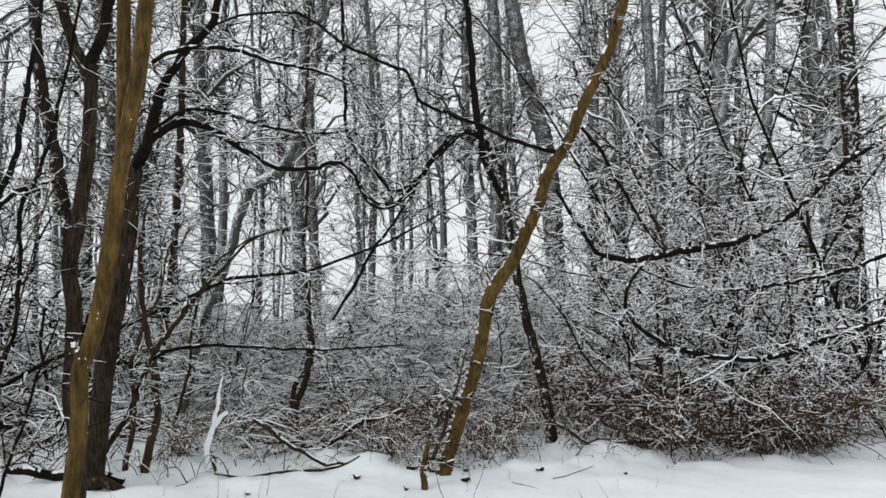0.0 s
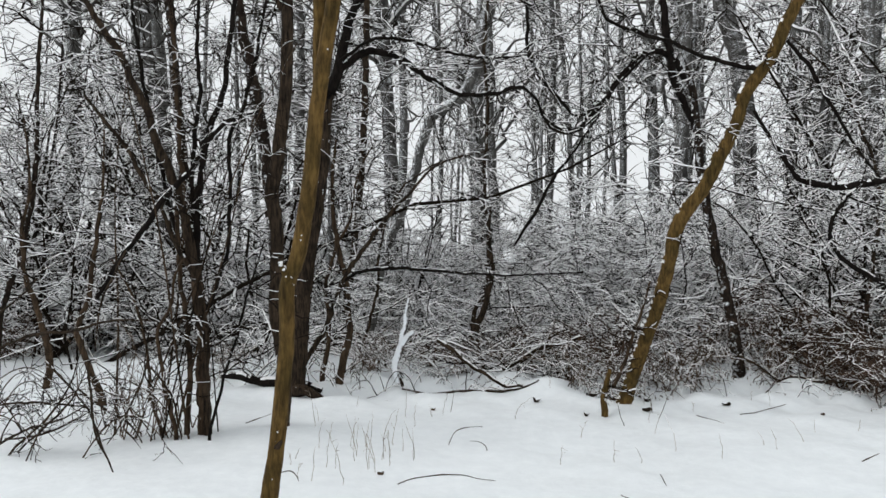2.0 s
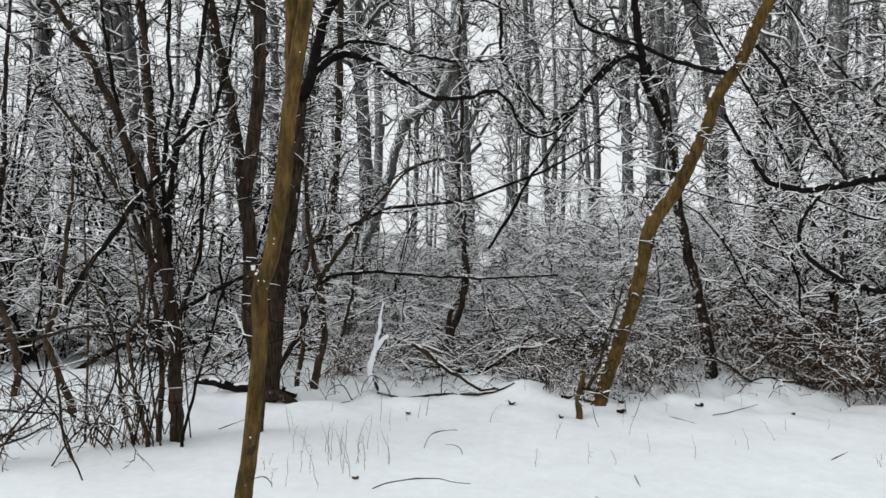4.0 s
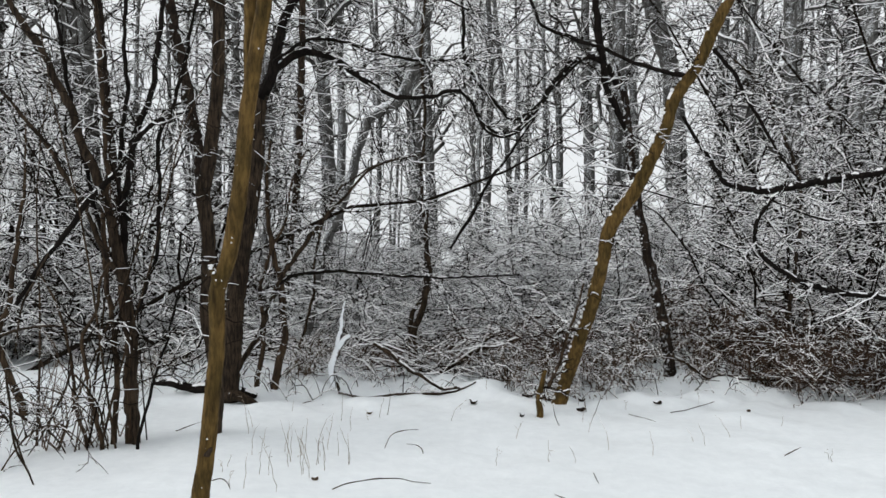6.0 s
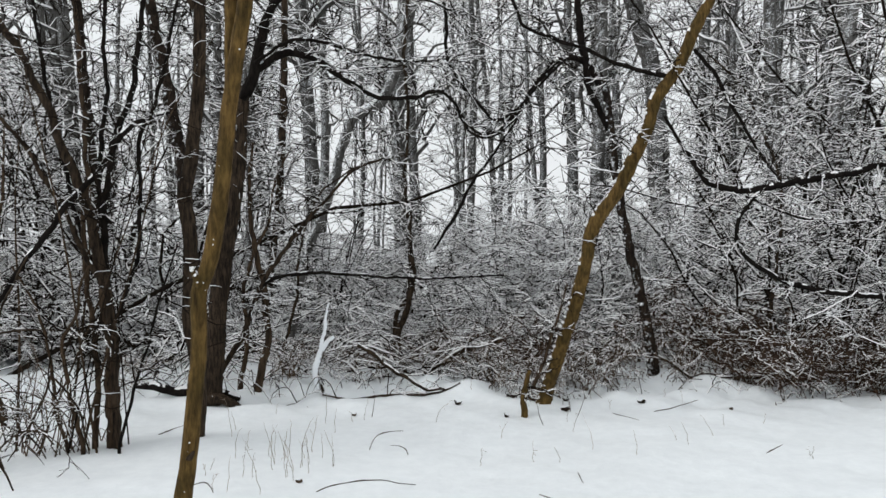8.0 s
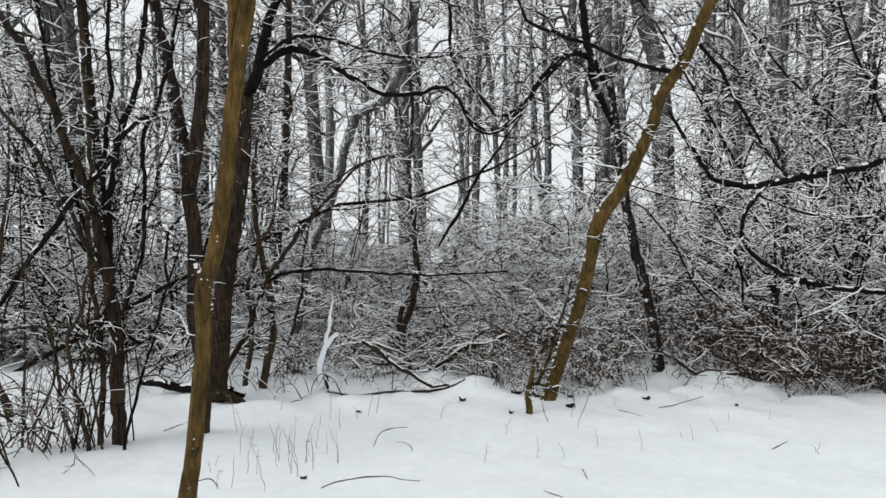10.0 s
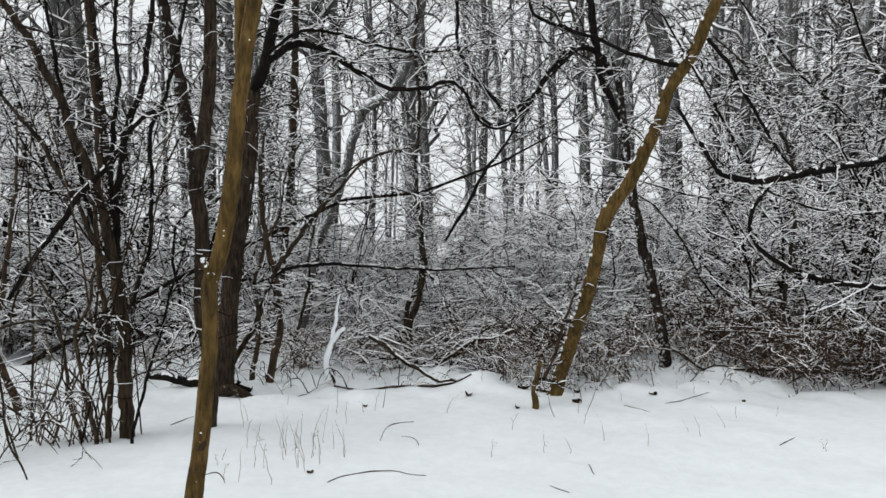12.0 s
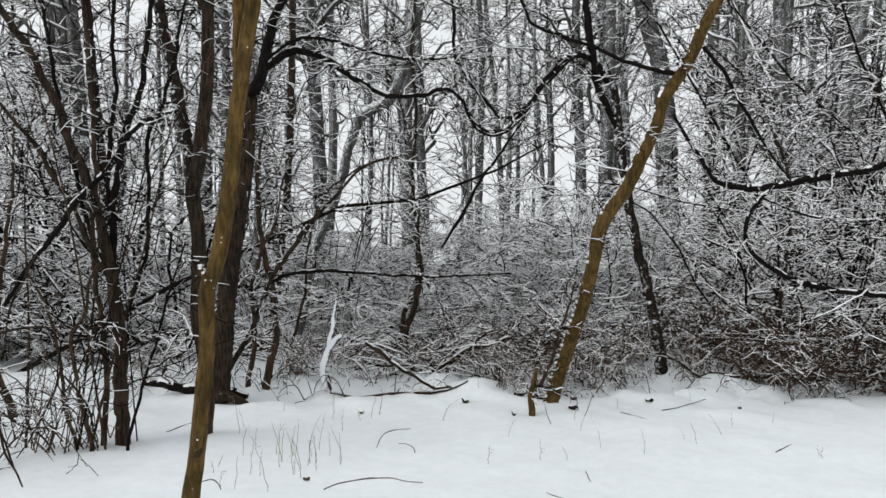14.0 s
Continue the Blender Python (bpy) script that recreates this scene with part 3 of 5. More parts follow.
def slender_sapling():
    trunk = [(-2.50, 8.80, 0.21), (-2.36, 8.80, 0.44), (-2.20, 8.80, 0.71), (-2.07, 8.80, 1.03), (-1.98, 8.80, 1.30), (-1.76, 8.80, 1.64), (-1.45, 8.80, 2.06), (-1.18, 8.80, 2.35), (-0.93, 8.80, 2.62), (-0.61, 8.80, 2.75)]
    side = [(-1.98, 8.80, 1.30), (-1.82, 8.80, 1.39), (-1.57, 8.80, 1.44), (-1.18, 8.80, 1.45), (-0.80, 8.80, 1.42), (-0.41, 8.80, 1.40), (-0.03, 8.80, 1.39), (0.36, 8.80, 1.41), (0.78, 8.80, 1.43)]
    base = trunk[0]
    tree = thing("slender_sapling", base, "slender dark sapling with one long level branch", "sapling")
    part("trunk", stem(trunk, [0.032, 0.03, 0.027, 0.024, 0.016, 0.008], DARK, base, 8, 0.04, 0.1, snow=0.25, seed=111), tree)
    part("branch", stem(side, [0.02, 0.016, 0.013, 0.01, 0.006], BLACK, base, 8, 0.04, 0.1, snow=0.5, seed=112), tree)
    dress(tree, base, [(trunk, [0.01, 0.007], 1.0), (side, [0.008, 0.005], 0.9)], TWIG, 113, (14, 0.55), (5, 0.25), (2, 0.1))


def small_trees():
    """Thin understorey trees: points, radii, bark, label."""
    data = []
    data.append(([(-2.10, 9.20, 0.06), (-2.04, 9.20, 0.35), (-1.98, 9.20, 0.65), (-2.00, 9.20, 0.99), (-2.05, 9.20, 1.39), (-2.15, 9.20, 1.79), (-2.21, 9.20, 2.40), (-2.17, 9.20, 3.00)], [0.045, 0.04, 0.035, 0.025, 0.015], BROWN, "short brown understorey tree with thin bent stem"))
    data.append(([(-0.47, 11.20, 0.09), (-0.54, 11.20, 0.49), (-0.39, 11.20, 0.96), (-0.31, 11.20, 1.43), (-0.36, 11.20, 1.92), (-0.33, 11.20, 2.41)], [0.05, 0.05, 0.04, 0.025, 0.01], DARK, "dark bent understorey tree among snowy shrubs"))
    data.append(([(-2.72, 12.20, -0.10), (-2.62, 12.20, 1.05), (-2.49, 12.20, 2.30), (-2.42, 12.20, 3.37), (-2.39, 12.20, 4.63), (-2.39, 12.20, 5.70), (-2.38, 12.20, 6.78), (-2.35, 12.20, 8.14)], [0.06, 0.055, 0.055, 0.05, 0.045], DARK, "thin dark tree dotted with snow"))
    data.append(([(-3.61, 12.00, 0.70), (-3.79, 12.00, 1.85), (-3.90, 12.00, 2.85), (-4.06, 12.00, 3.79), (-4.24, 12.00, 4.64), (-4.42, 12.00, 5.51), (-4.56, 12.00, 6.65), (-4.67, 12.00, 7.73)], [0.11, 0.10, 0.095, 0.085, 0.075], DUSTED, "leaning dark tree behind a snowy shrub"))
    data.append(([(-5.48, 13.00, -0.12), (-5.58, 13.00, 1.39), (-5.74, 13.00, 3.10), (-5.90, 13.00, 4.53), (-6.03, 13.00, 5.97), (-6.11, 13.00, 7.12), (-6.19, 13.00, 8.65)], [0.09, 0.085, 0.08, 0.07], DUSTED, "slightly leaning dark woodland tree"))
    data.append(([(5.36, 18.00, 0.09), (5.31, 18.00, 2.13), (5.25, 18.00, 3.31), (5.21, 18.00, 4.90), (5.03, 18.00, 6.22), (4.71, 18.00, 7.28), (4.45, 18.00, 8.60), (4.09, 18.00, 11.13)], [0.26, 0.22, 0.21, 0.2, 0.17], GREY, "thick grey woodland tree, trunk bent near the top"))
    data.append(([(6.21, 14.00, -0.23), (6.19, 14.00, 1.40), (6.18, 14.00, 2.94), (6.14, 14.00, 4.27), (6.11, 14.00, 5.50), (6.09, 14.00, 6.95), (6.04, 14.00, 9.02)], [0.13, 0.12, 0.11, 0.10], GREY, "straight grey tree rising over brambles"))
    data.append(([(10.07, 14.00, 0.23), (10.20, 14.00, 2.99), (10.31, 14.00, 5.28), (10.34, 14.00, 7.04), (10.36, 14.00, 8.48), (10.40, 14.00, 10.45)], [0.19, 0.17, 0.16, 0.15, 0.13], DUSTED, "stout dark tree with snow on its bark"))
    data.append(([(3.49, 17.00, 0.87), (3.56, 17.00, 3.27), (3.64, 17.00, 5.21), (3.66, 17.00, 7.60), (3.59, 17.00, 9.50), (3.52, 17.00, 11.72)], [0.16, 0.14, 0.14, 0.12], GREY, "straight woodland tree, snow-dusted bark greyed for haze"))
    data.append(([(10.47, 18.00, 0.58), (10.66, 18.00, 3.38), (10.88, 18.00, 6.27), (11.13, 18.00, 8.81), (11.52, 18.00, 12.84)], [0.14, 0.13, 0.12, 0.10], GREY, "tall woodland tree, snow-dusted bark greyed for haze"))
    data.append(([(7.97, 16.00, 0.60), (8.20, 16.00, 3.18), (8.44, 16.00, 5.34), (8.84, 16.00, 7.31), (9.41, 16.00, 8.93), (10.17, 16.00, 11.17)], [0.13, 0.12, 0.11, 0.10], GREY, "leaning woodland tree, snow-dusted bark greyed for haze"))
    data.append(([(4.67, 11.00, 0.11), (4.81, 11.00, 1.09), (4.93, 11.00, 2.10), (4.92, 11.00, 2.78), (4.71, 11.00, 3.38), (4.51, 11.00, 3.89), (4.25, 11.00, 4.24), (3.78, 11.00, 4.66)], [0.03, 0.027, 0.024, 0.018, 0.01], DARK, "thin dark sapling bending over brambles"))
    data.append(([(6.49, 10.40, -0.10), (6.56, 10.40, 0.45), (6.45, 10.40, 1.09), (6.58, 10.40, 1.73), (6.93, 10.40, 2.39), (6.89, 10.40, 3.22), (7.13, 10.40, 4.07)], [0.05, 0.04, 0.03, 0.025, 0.015], DARK, "dark gnarled small tree in a bramble thicket"))
    data.append(([(-5.44, 8.60, -0.01), (-5.40, 8.60, 0.32), (-5.53, 8.60, 0.84), (-5.69, 8.60, 1.23), (-5.77, 8.60, 1.76), (-5.68, 8.60, 2.42), (-5.77, 8.60, 3.21)], [0.045, 0.036, 0.026, 0.018, 0.007], BROWN, "brown understorey tree standing in snow"))
    data.append(([(-4.38, 7.90, 0.05), (-4.55, 7.90, 0.44), (-4.66, 7.90, 0.76), (-4.53, 7.90, 1.16), (-4.48, 7.90, 1.64), (-4.40, 7.90, 2.30), (-4.39, 7.90, 3.09)], [0.036, 0.03, 0.024, 0.016, 0.006], BROWN, "brown forked understorey tree in snow"))
    data.append(([(-6.63, 9.40, -0.25), (-6.58, 9.40, 0.76), (-6.30, 9.40, 1.63), (-6.13, 9.40, 2.64), (-6.12, 9.40, 3.73), (-6.07, 9.40, 4.67), (-5.98, 9.40, 5.54)], [0.05, 0.042, 0.034, 0.026, 0.014], DUSTED, "dark understorey tree with snowy twigs"))
    data.append(([(-0.60, 11.50, -0.04), (-0.58, 11.50, 0.75), (-0.41, 11.50, 1.09), (-0.38, 11.50, 1.85), (-0.45, 11.50, 2.69), (-0.41, 11.50, 3.78), (-0.47, 11.50, 4.63), (-0.42, 11.50, 5.48), (-0.40, 11.50, 6.49)], [0.035, 0.03, 0.026, 0.024, 0.02], DARK, "thin wavering dark tree in the undergrowth"))
    data.append(([(-2.11, 10.20, 0.03), (-1.96, 10.20, 0.55), (-1.82, 10.20, 1.14), (-1.78, 10.20, 1.74), (-1.56, 10.20, 2.41), (-1.23, 10.20, 2.71), (-0.93, 10.20, 2.86), (-0.33, 10.20, 3.00)], [0.022, 0.02, 0.016, 0.012, 0.008], DARK, "thin dark sapling arching over snowy brush"))
    data.append(([(-2.35, 9.40, 0.14), (-2.27, 9.40, 0.63), (-2.32, 9.40, 1.18), (-2.21, 9.40, 1.66), (-2.02, 9.40, 2.07), (-1.95, 9.40, 2.55), (-1.75, 9.40, 2.97)], [0.03, 0.026, 0.02, 0.014, 0.008], BROWN, "forked brown sapling beside a fallen log"))
    for i, (p, r, bark, label) in enumerate(data):
        tree = thing("understorey_tree", p[0], label, "tree")
        part("trunk", stem(p, r, bark, p[0], 12, 0.05, 0.1, snow=0.08, seed=120 + i, flare=0.35), tree)
        tall = p[-1][2] > 4.5
        near = p[0][1] < 10
        dress(tree, p[0], [(p, [0.012, 0.008] if near else [0.016, 0.01], 1.0)], TWIG, 140 + i, (15, 1.4) if tall else (14, 1.1), (6, 0.65) if tall else (5, 0.5), (1, 0.3) if tall else (2, 0.2), snow=0.7 if near else 0.9, heap=1.1 if near else 2.0, span=(0.3, 1.0))


front_tree()
slender_sapling()
small_trees()
dark_tree_a()
dark_tree_b()
leaning_tree()
stump_sprout()
snowy_dark_tree()
crooked_tree()
low_limb_tree()


# ---- shrub with many stems beside the path ----
def stemmy_shrub():
    base = [(-2.77, 6.45, 0.00)][0]
    stems = []
    stems.append(([(-2.66, 6.50, 0.00), (-2.69, 6.50, 0.36), (-2.69, 6.50, 0.74), (-2.72, 6.50, 1.05), (-2.76, 6.50, 1.36)], [0.066, 0.06, 0.056, 0.054, 0.05], BROWN))
    stems.append(([(-2.74, 6.50, 1.26), (-2.80, 6.50, 1.56), (-2.85, 6.50, 1.78), (-2.91, 6.50, 2.04), (-3.02, 6.50, 2.30), (-3.14, 6.50, 2.59), (-3.26, 6.50, 2.90), (-3.48, 6.50, 3.33), (-3.69, 6.50, 3.64), (-3.95, 6.50, 4.05)], [0.045, 0.043, 0.041, 0.037, 0.033, 0.03, 0.027, 0.023], DARK))
    stems.append(([(-2.63, 6.45, 0.04), (-2.65, 6.45, 0.46), (-2.66, 6.45, 0.93), (-2.73, 6.45, 1.31), (-2.87, 6.45, 1.59), (-2.99, 6.45, 1.80), (-3.08, 6.45, 2.04), (-3.23, 6.45, 2.25), (-3.42, 6.45, 2.56), (-3.59, 6.45, 2.75), (-3.78, 6.45, 2.98)], [0.026, 0.025, 0.024, 0.024, 0.021, 0.017, 0.012], DARK))
    stems.append(([(-2.73, 6.60, 1.11), (-2.75, 6.55, 1.30), (-2.79, 6.55, 1.78), (-2.77, 6.55, 2.21), (-2.72, 6.55, 2.55), (-2.63, 6.55, 2.84), (-2.54, 6.55, 3.13), (-2.51, 6.55, 3.51), (-2.45, 6.60, 4.11), (-2.39, 6.60, 4.89)], [0.028, 0.03, 0.028, 0.022, 0.018, 0.016], BLACK))
    stems.append(([(-2.73, 6.70, 1.10), (-2.59, 6.70, 1.54), (-2.55, 6.70, 1.79), (-2.55, 6.70, 2.23), (-2.55, 6.70, 2.69), (-2.45, 6.70, 2.89), (-2.38, 6.70, 3.11), (-2.31, 6.70, 3.46), (-2.24, 6.70, 3.85), (-2.15, 6.70, 4.5)], [0.014, 0.018, 0.018, 0.016, 0.013, 0.01], BLACK))
    stems.append(([(-2.77, 6.55, 1.44), (-2.82, 6.55, 2.07), (-2.84, 6.55, 2.36), (-2.81, 6.55, 2.65), (-2.78, 6.55, 3.08), (-2.81, 6.55, 3.51), (-2.79, 6.55, 3.90), (-2.74, 6.55, 4.6)], [0.018, 0.02, 0.018, 0.014, 0.01], BLACK))
    stems.append(([(-2.88, 6.60, 1.50), (-3.01, 6.60, 1.83), (-3.11, 6.60, 2.22), (-3.23, 6.60, 2.70), (-3.31, 6.60, 3.09), (-3.39, 6.60, 3.53), (-3.44, 6.60, 3.92), (-3.46, 6.60, 4.5)], [0.018, 0.018, 0.017, 0.014, 0.011], BLACK))
    stems.append(([(-2.83, 6.30, 0.01), (-2.90, 6.30, 0.31), (-2.98, 6.30, 0.67), (-3.01, 6.30, 0.95), (-2.91, 6.30, 1.13), (-2.87, 6.30, 1.41), (-2.80, 6.30, 1.55)], [0.02, 0.018, 0.015, 0.01], BROWN))
    stems.append(([(-2.84, 6.50, -0.02), (-2.81, 6.50, 0.45), (-2.84, 6.50, 0.93), (-2.91, 6.50, 1.40), (-2.94, 6.50, 1.88), (-2.92, 6.50, 2.35), (-2.97, 6.50, 3.07), (-3.03, 6.50, 3.78), (-3.10, 6.50, 4.74)], [0.024, 0.022, 0.02, 0.018, 0.014], BROWN))
    stems.append(([(-2.54, 6.30, 0.12), (-2.45, 6.30, 0.49), (-2.34, 6.30, 0.86), (-2.22, 6.30, 1.32), (-2.09, 6.30, 1.73)], [0.014, 0.012, 0.01, 0.006], BLACK))
    stems.append(([(-3.00, 6.40, 0.01), (-3.09, 6.40, 0.29), (-3.13, 6.40, 0.56), (-3.19, 6.40, 0.94), (-3.33, 6.40, 1.31), (-3.48, 6.40, 1.54)], [0.016, 0.014, 0.012, 0.008], BROWN))
    stems.append(([(-3.56, 6.30, 1.20), (-3.37, 6.33, 1.54), (-3.17, 6.36, 1.82), (-3.05, 6.38, 2.02), (-2.92, 6.42, 2.18), (-2.72, 6.42, 2.42), (-2.57, 6.42, 2.66), (-2.43, 6.42, 2.76), (-2.20, 6.42, 2.82)], [0.014, 0.018, 0.022, 0.024, 0.024, 0.022, 0.02, 0.01], BLACK))
    shrub = thing("many_stemmed_shrub", base, "tall many-stemmed brown shrub rising in a vase shape from snow", "shrub")
    for i, (p, r, bark) in enumerate(stems):
        part("stem", stem(p, r, bark, base, 10, 0.04, 0.12, snow=0.75 if i == 11 else 0.2, seed=90 + i, flare=0.1 if p[0][2] < 0.3 else 0.0), shrub)
    dress(shrub, base, [(p, [0.011, 0.007], 1) for p, r, bark in stems], TWIG, 99, (9, 0.75), (4, 0.34), (1, 0.14), lift=0.1, snow=0.5, heap=0.9)
    rng = np.random.default_rng(5)
    fan = []
    for i in range(9):
        lean = rng.uniform(-0.45, 0.36)
        s = np.linspace(0, 1, 9)[:, None]
        tall = rng.uniform(2.6, 4.6)
        root = np.array((rng.normal(-0.18, 0.26), rng.normal(0.05, 0.14), -0.08))
        sway = np.column_stack([np.sin(s * rng.uniform(4, 8) + rng.uniform(0, 6)), np.sin(s * rng.uniform(4, 8)), 0 * s]) * 0.05
        p = root + s * np.array((lean * tall, rng.normal(0, 0.12) * tall, tall)) + s ** 2 * np.array((lean * 0.5, 0, -0.1)) + sway * s
        r = rng.uniform(0.006, 0.012) * (1 - 0.6 * s[:, 0])
        fan.append((p[None], r[None]))
        part("stem", twigs([(p[None], r[None], 0.5)], BROWN if i % 3 else TWIG, 0.3, 0.5, 300 + i, "stem"), shrub)
    a = spread_out(rng, np.vstack([p for p, r in fan]), np.vstack([r for p, r in fan]), 10, 0.65, span=(0.45, 1), k=6, least=0.003, flat=0.7, wiggle=0.03)
    b = spread_out(rng, *a, 4, 0.25, k=4, least=0.0022, flat=0.6)
    tagged(part("twig_spray", twigs([a, b], TWIG, 0.5, 0.9, 320), shrub), kind="stuff")
    low = np.array([[[rng.normal(-0.42, 0.24), rng.normal(0, 0.16), -0.05]] for i in range(15)])
    a = spread_out(rng, np.concatenate([low, low + (0, 0, 0.1)], 1), np.full((15, 2), 0.007), 2, 0.95, angle=(4, 32), k=7, bend=0.2, thin=0.9, sag=0.05, lift=0.3)
    b = spread_out(rng, *a, 3, 0.22, k=4, span=(0.3, 1))
    tagged(part("undergrowth", twigs([(*a, 0.5), b], SHOOT, 0.7, 1.2, 6), shrub), kind="stuff")


stemmy_shrub()


# ---- thickets: a few shrubs, each copied ----
def shrub_model(name, height, width, seed, bark, label, stems=16, shoots=(9, 0.6), sub=(7, 0.26), r=0.011, droop=0.0, snow=0.8, heap=1.5, leaves=0, least=0.0028, flatness=(35, 85), flat=0.55):
    rng = np.random.default_rng(seed)
    root = np.concatenate([rng.normal(0, width * 0.16, (stems, 2)), np.full((stems, 1), -0.05)], 1)
    way = np.concatenate([rng.normal(0, 0.42 * width / height, (stems, 2)), np.full((stems, 1), 1.0)], 1)
    s = np.linspace(0, 1, 8)[None, :, None]
    tall = (height * rng.uniform(0.55, 1.1, stems))[:, None, None]
    arch = np.concatenate([rng.normal(0, 0.30 * width / height, (stems, 2)), -np.abs(rng.normal(0.12 + droop, 0.1, (stems, 1)))], 1)
    p = root[:, None] + tall * (way[:, None] * s + arch[:, None] * s ** 2)
    p += np.sin(s * rng.uniform(4, 8, (stems, 1, 3)) + rng.uniform(0, 6, (stems, 1, 3))) * (1 - np.exp(-4 * s)) * 0.045 * height * (width / height)
    p[:, 1:] += rng.normal(0, 0.02, (stems, 7, 3)) * (height / 2)
    rad = (r * rng.uniform(0.6, 1.4, stems))[:, None] * (1 - 0.65 * s[0, :, 0])[None]
    ob = thing(name, (0, 0, 0), label, "shrub", "woodland undergrowth")
    for i in range(stems):
        part("stem", twigs([(p[i:i + 1], rad[i:i + 1])], bark, snow * 0.5, heap * 0.35, seed + i, "stem"), ob)
    a = spread_out(rng, p, rad, shoots[0], shoots[1], span=(0.12, 1), lift=-droop, k=7, angle=flatness, least=least * 1.4, wiggle=0.026, bend=0.4, flat=flat)
    b = spread_out(rng, *a, sub[0], sub[1], span=(0.1, 1), lift=-droop * 0.5, k=4, angle=(25, 70), least=least, wiggle=0.03, bend=0.4, flat=flat * 0.7)
    tagged(part("twig_spray", twigs([(*a, heap * 0.6), b], bark, snow, heap, seed + 1), ob), kind="stuff")
    if leaves:
        tip = b[0][rng.integers(0, len(b[0]), leaves), -1]
        size = rng.uniform(0.012, 0.03, (leaves, 1, 1))
        q = rng.normal(size=(leaves, 2, 3))
        q /= np.linalg.norm(q, axis=-1, keepdims=True)
        corner = np.stack([0 * q[:, 0], q[:, 0] + 0.5 * q[:, 1], 2.0 * q[:, 0], q[:, 0] - 0.5 * q[:, 1]], 1) * size
        i = np.arange(leaves)[:, None] * 4
        part("dead_leaves", mesh_of("dead_leaves", (tip[:, None] + corner).reshape(-1, 3), i + np.arange(4)[None], [LEAF]), ob, "curled brown dead leaves")["kind"] = "stuff"
    return ob


def scatter(models, spots, seed):
    """Stands the models at the spots (x, y, size); the first of each model is the model itself."""
    rng = np.random.default_rng(seed)
    used = set()
    for n, (x, y, size) in enumerate(spots):
        ob = models[n % len(models)]
        m = Matrix.Translation((x, y, float(ground_z(x, y)))) @ Matrix.Rotation(rng.uniform(0, 6.28), 4, "Z") @ Matrix.Rotation(rng.normal(0, 0.06), 4, "X")
        if ob.name in used:
            made = copy_thing(ob, m)
        else:
            used.add(ob.name)
            ob.matrix_basis = m
            made = ob
        made.scale = (size, size, size * rng.uniform(0.9, 1.12))


LOW = "dense low shrub, bare twigs loaded with snow"
near_shrubs = [shrub_model("snowy_shrub", 1.65, 1.9, 200 + i, TWIG, LOW, 15, (8, 0.8), (4, 0.42), droop=0.1, least=0.0044, snow=0.92, heap=2.2) for i in range(2)]
# Heavier snow than the near shrubs carry: its extra white stands in for haze.
far_shrubs = [shrub_model("snowy_shrub", 1.65, 2.1, 210 + i, TWIG, "low shrub, fine twigs under thick snow that also pales them for haze", 16, (10, 0.7), (6, 0.34), droop=0.1, least=0.0032, snow=0.97, heap=3.2) for i in range(2)]
brambles = [shrub_model("bramble_thicket", 1.5, 2.0, 220 + i, BRAMBLE, "tangled red-brown bramble thicket with dead leaves and snow", 22, (10, 0.55), (4, 0.26), droop=0.18, snow=0.36, heap=1.3, leaves=1300, least=0.0042) for i in range(2)]
tall_shrubs = [shrub_model("tall_shrub", 5.0, 3.4, 240 + i, TWIG, "tall bare shrub with snow on its spreading twigs", 12, (13, 1.0), (5, 0.46), r=0.024, least=0.0042, flatness=(30, 85), snow=0.92, heap=2.3) for i in range(2)]
high_shrubs = [shrub_model("tall_shrub", 7.0, 4.4, 250 + i, TWIG, "very tall bare shrub, fine twigs thick with snow", 12, (19, 0.95), (5, 0.42), r=0.026, least=0.0044, flatness=(30, 85), snow=0.95, heap=2.6) for i in range(2)]
# Snow on every twig, heaped highest of all, so its white imitates haze.
dome_shrubs = [shrub_model("domed_shrub", 3.3, 4.0, 256, TWIG, "broad domed shrub, fine twigs under snow exaggerated for a hazy pallor", 48, (16, 0.6), (9, 0.28), r=0.011, least=0.003, droop=0.12, snow=1.0, heap=4.2)]
arching_shrubs = [shrub_model("arching_shrub", 4.0, 6.0, 260 + i, TWIG, "open shrub with long dark arching stems under snow", 9, (13, 1.0), (4, 0.45), r=0.026, droop=0.05, least=0.0046, snow=0.9, heap=2.0) for i in range(2)]

weeds = [shrub_model("low_shoots", 0.75, 0.85, 270 + i, SHOOT, "low brown woody shoots topped with snow at the wood's edge", 15, (5, 0.3), (3, 0.14), r=0.007, droop=0.06, least=0.003, snow=0.6, heap=1.3, leaves=24) for i in range(2)]

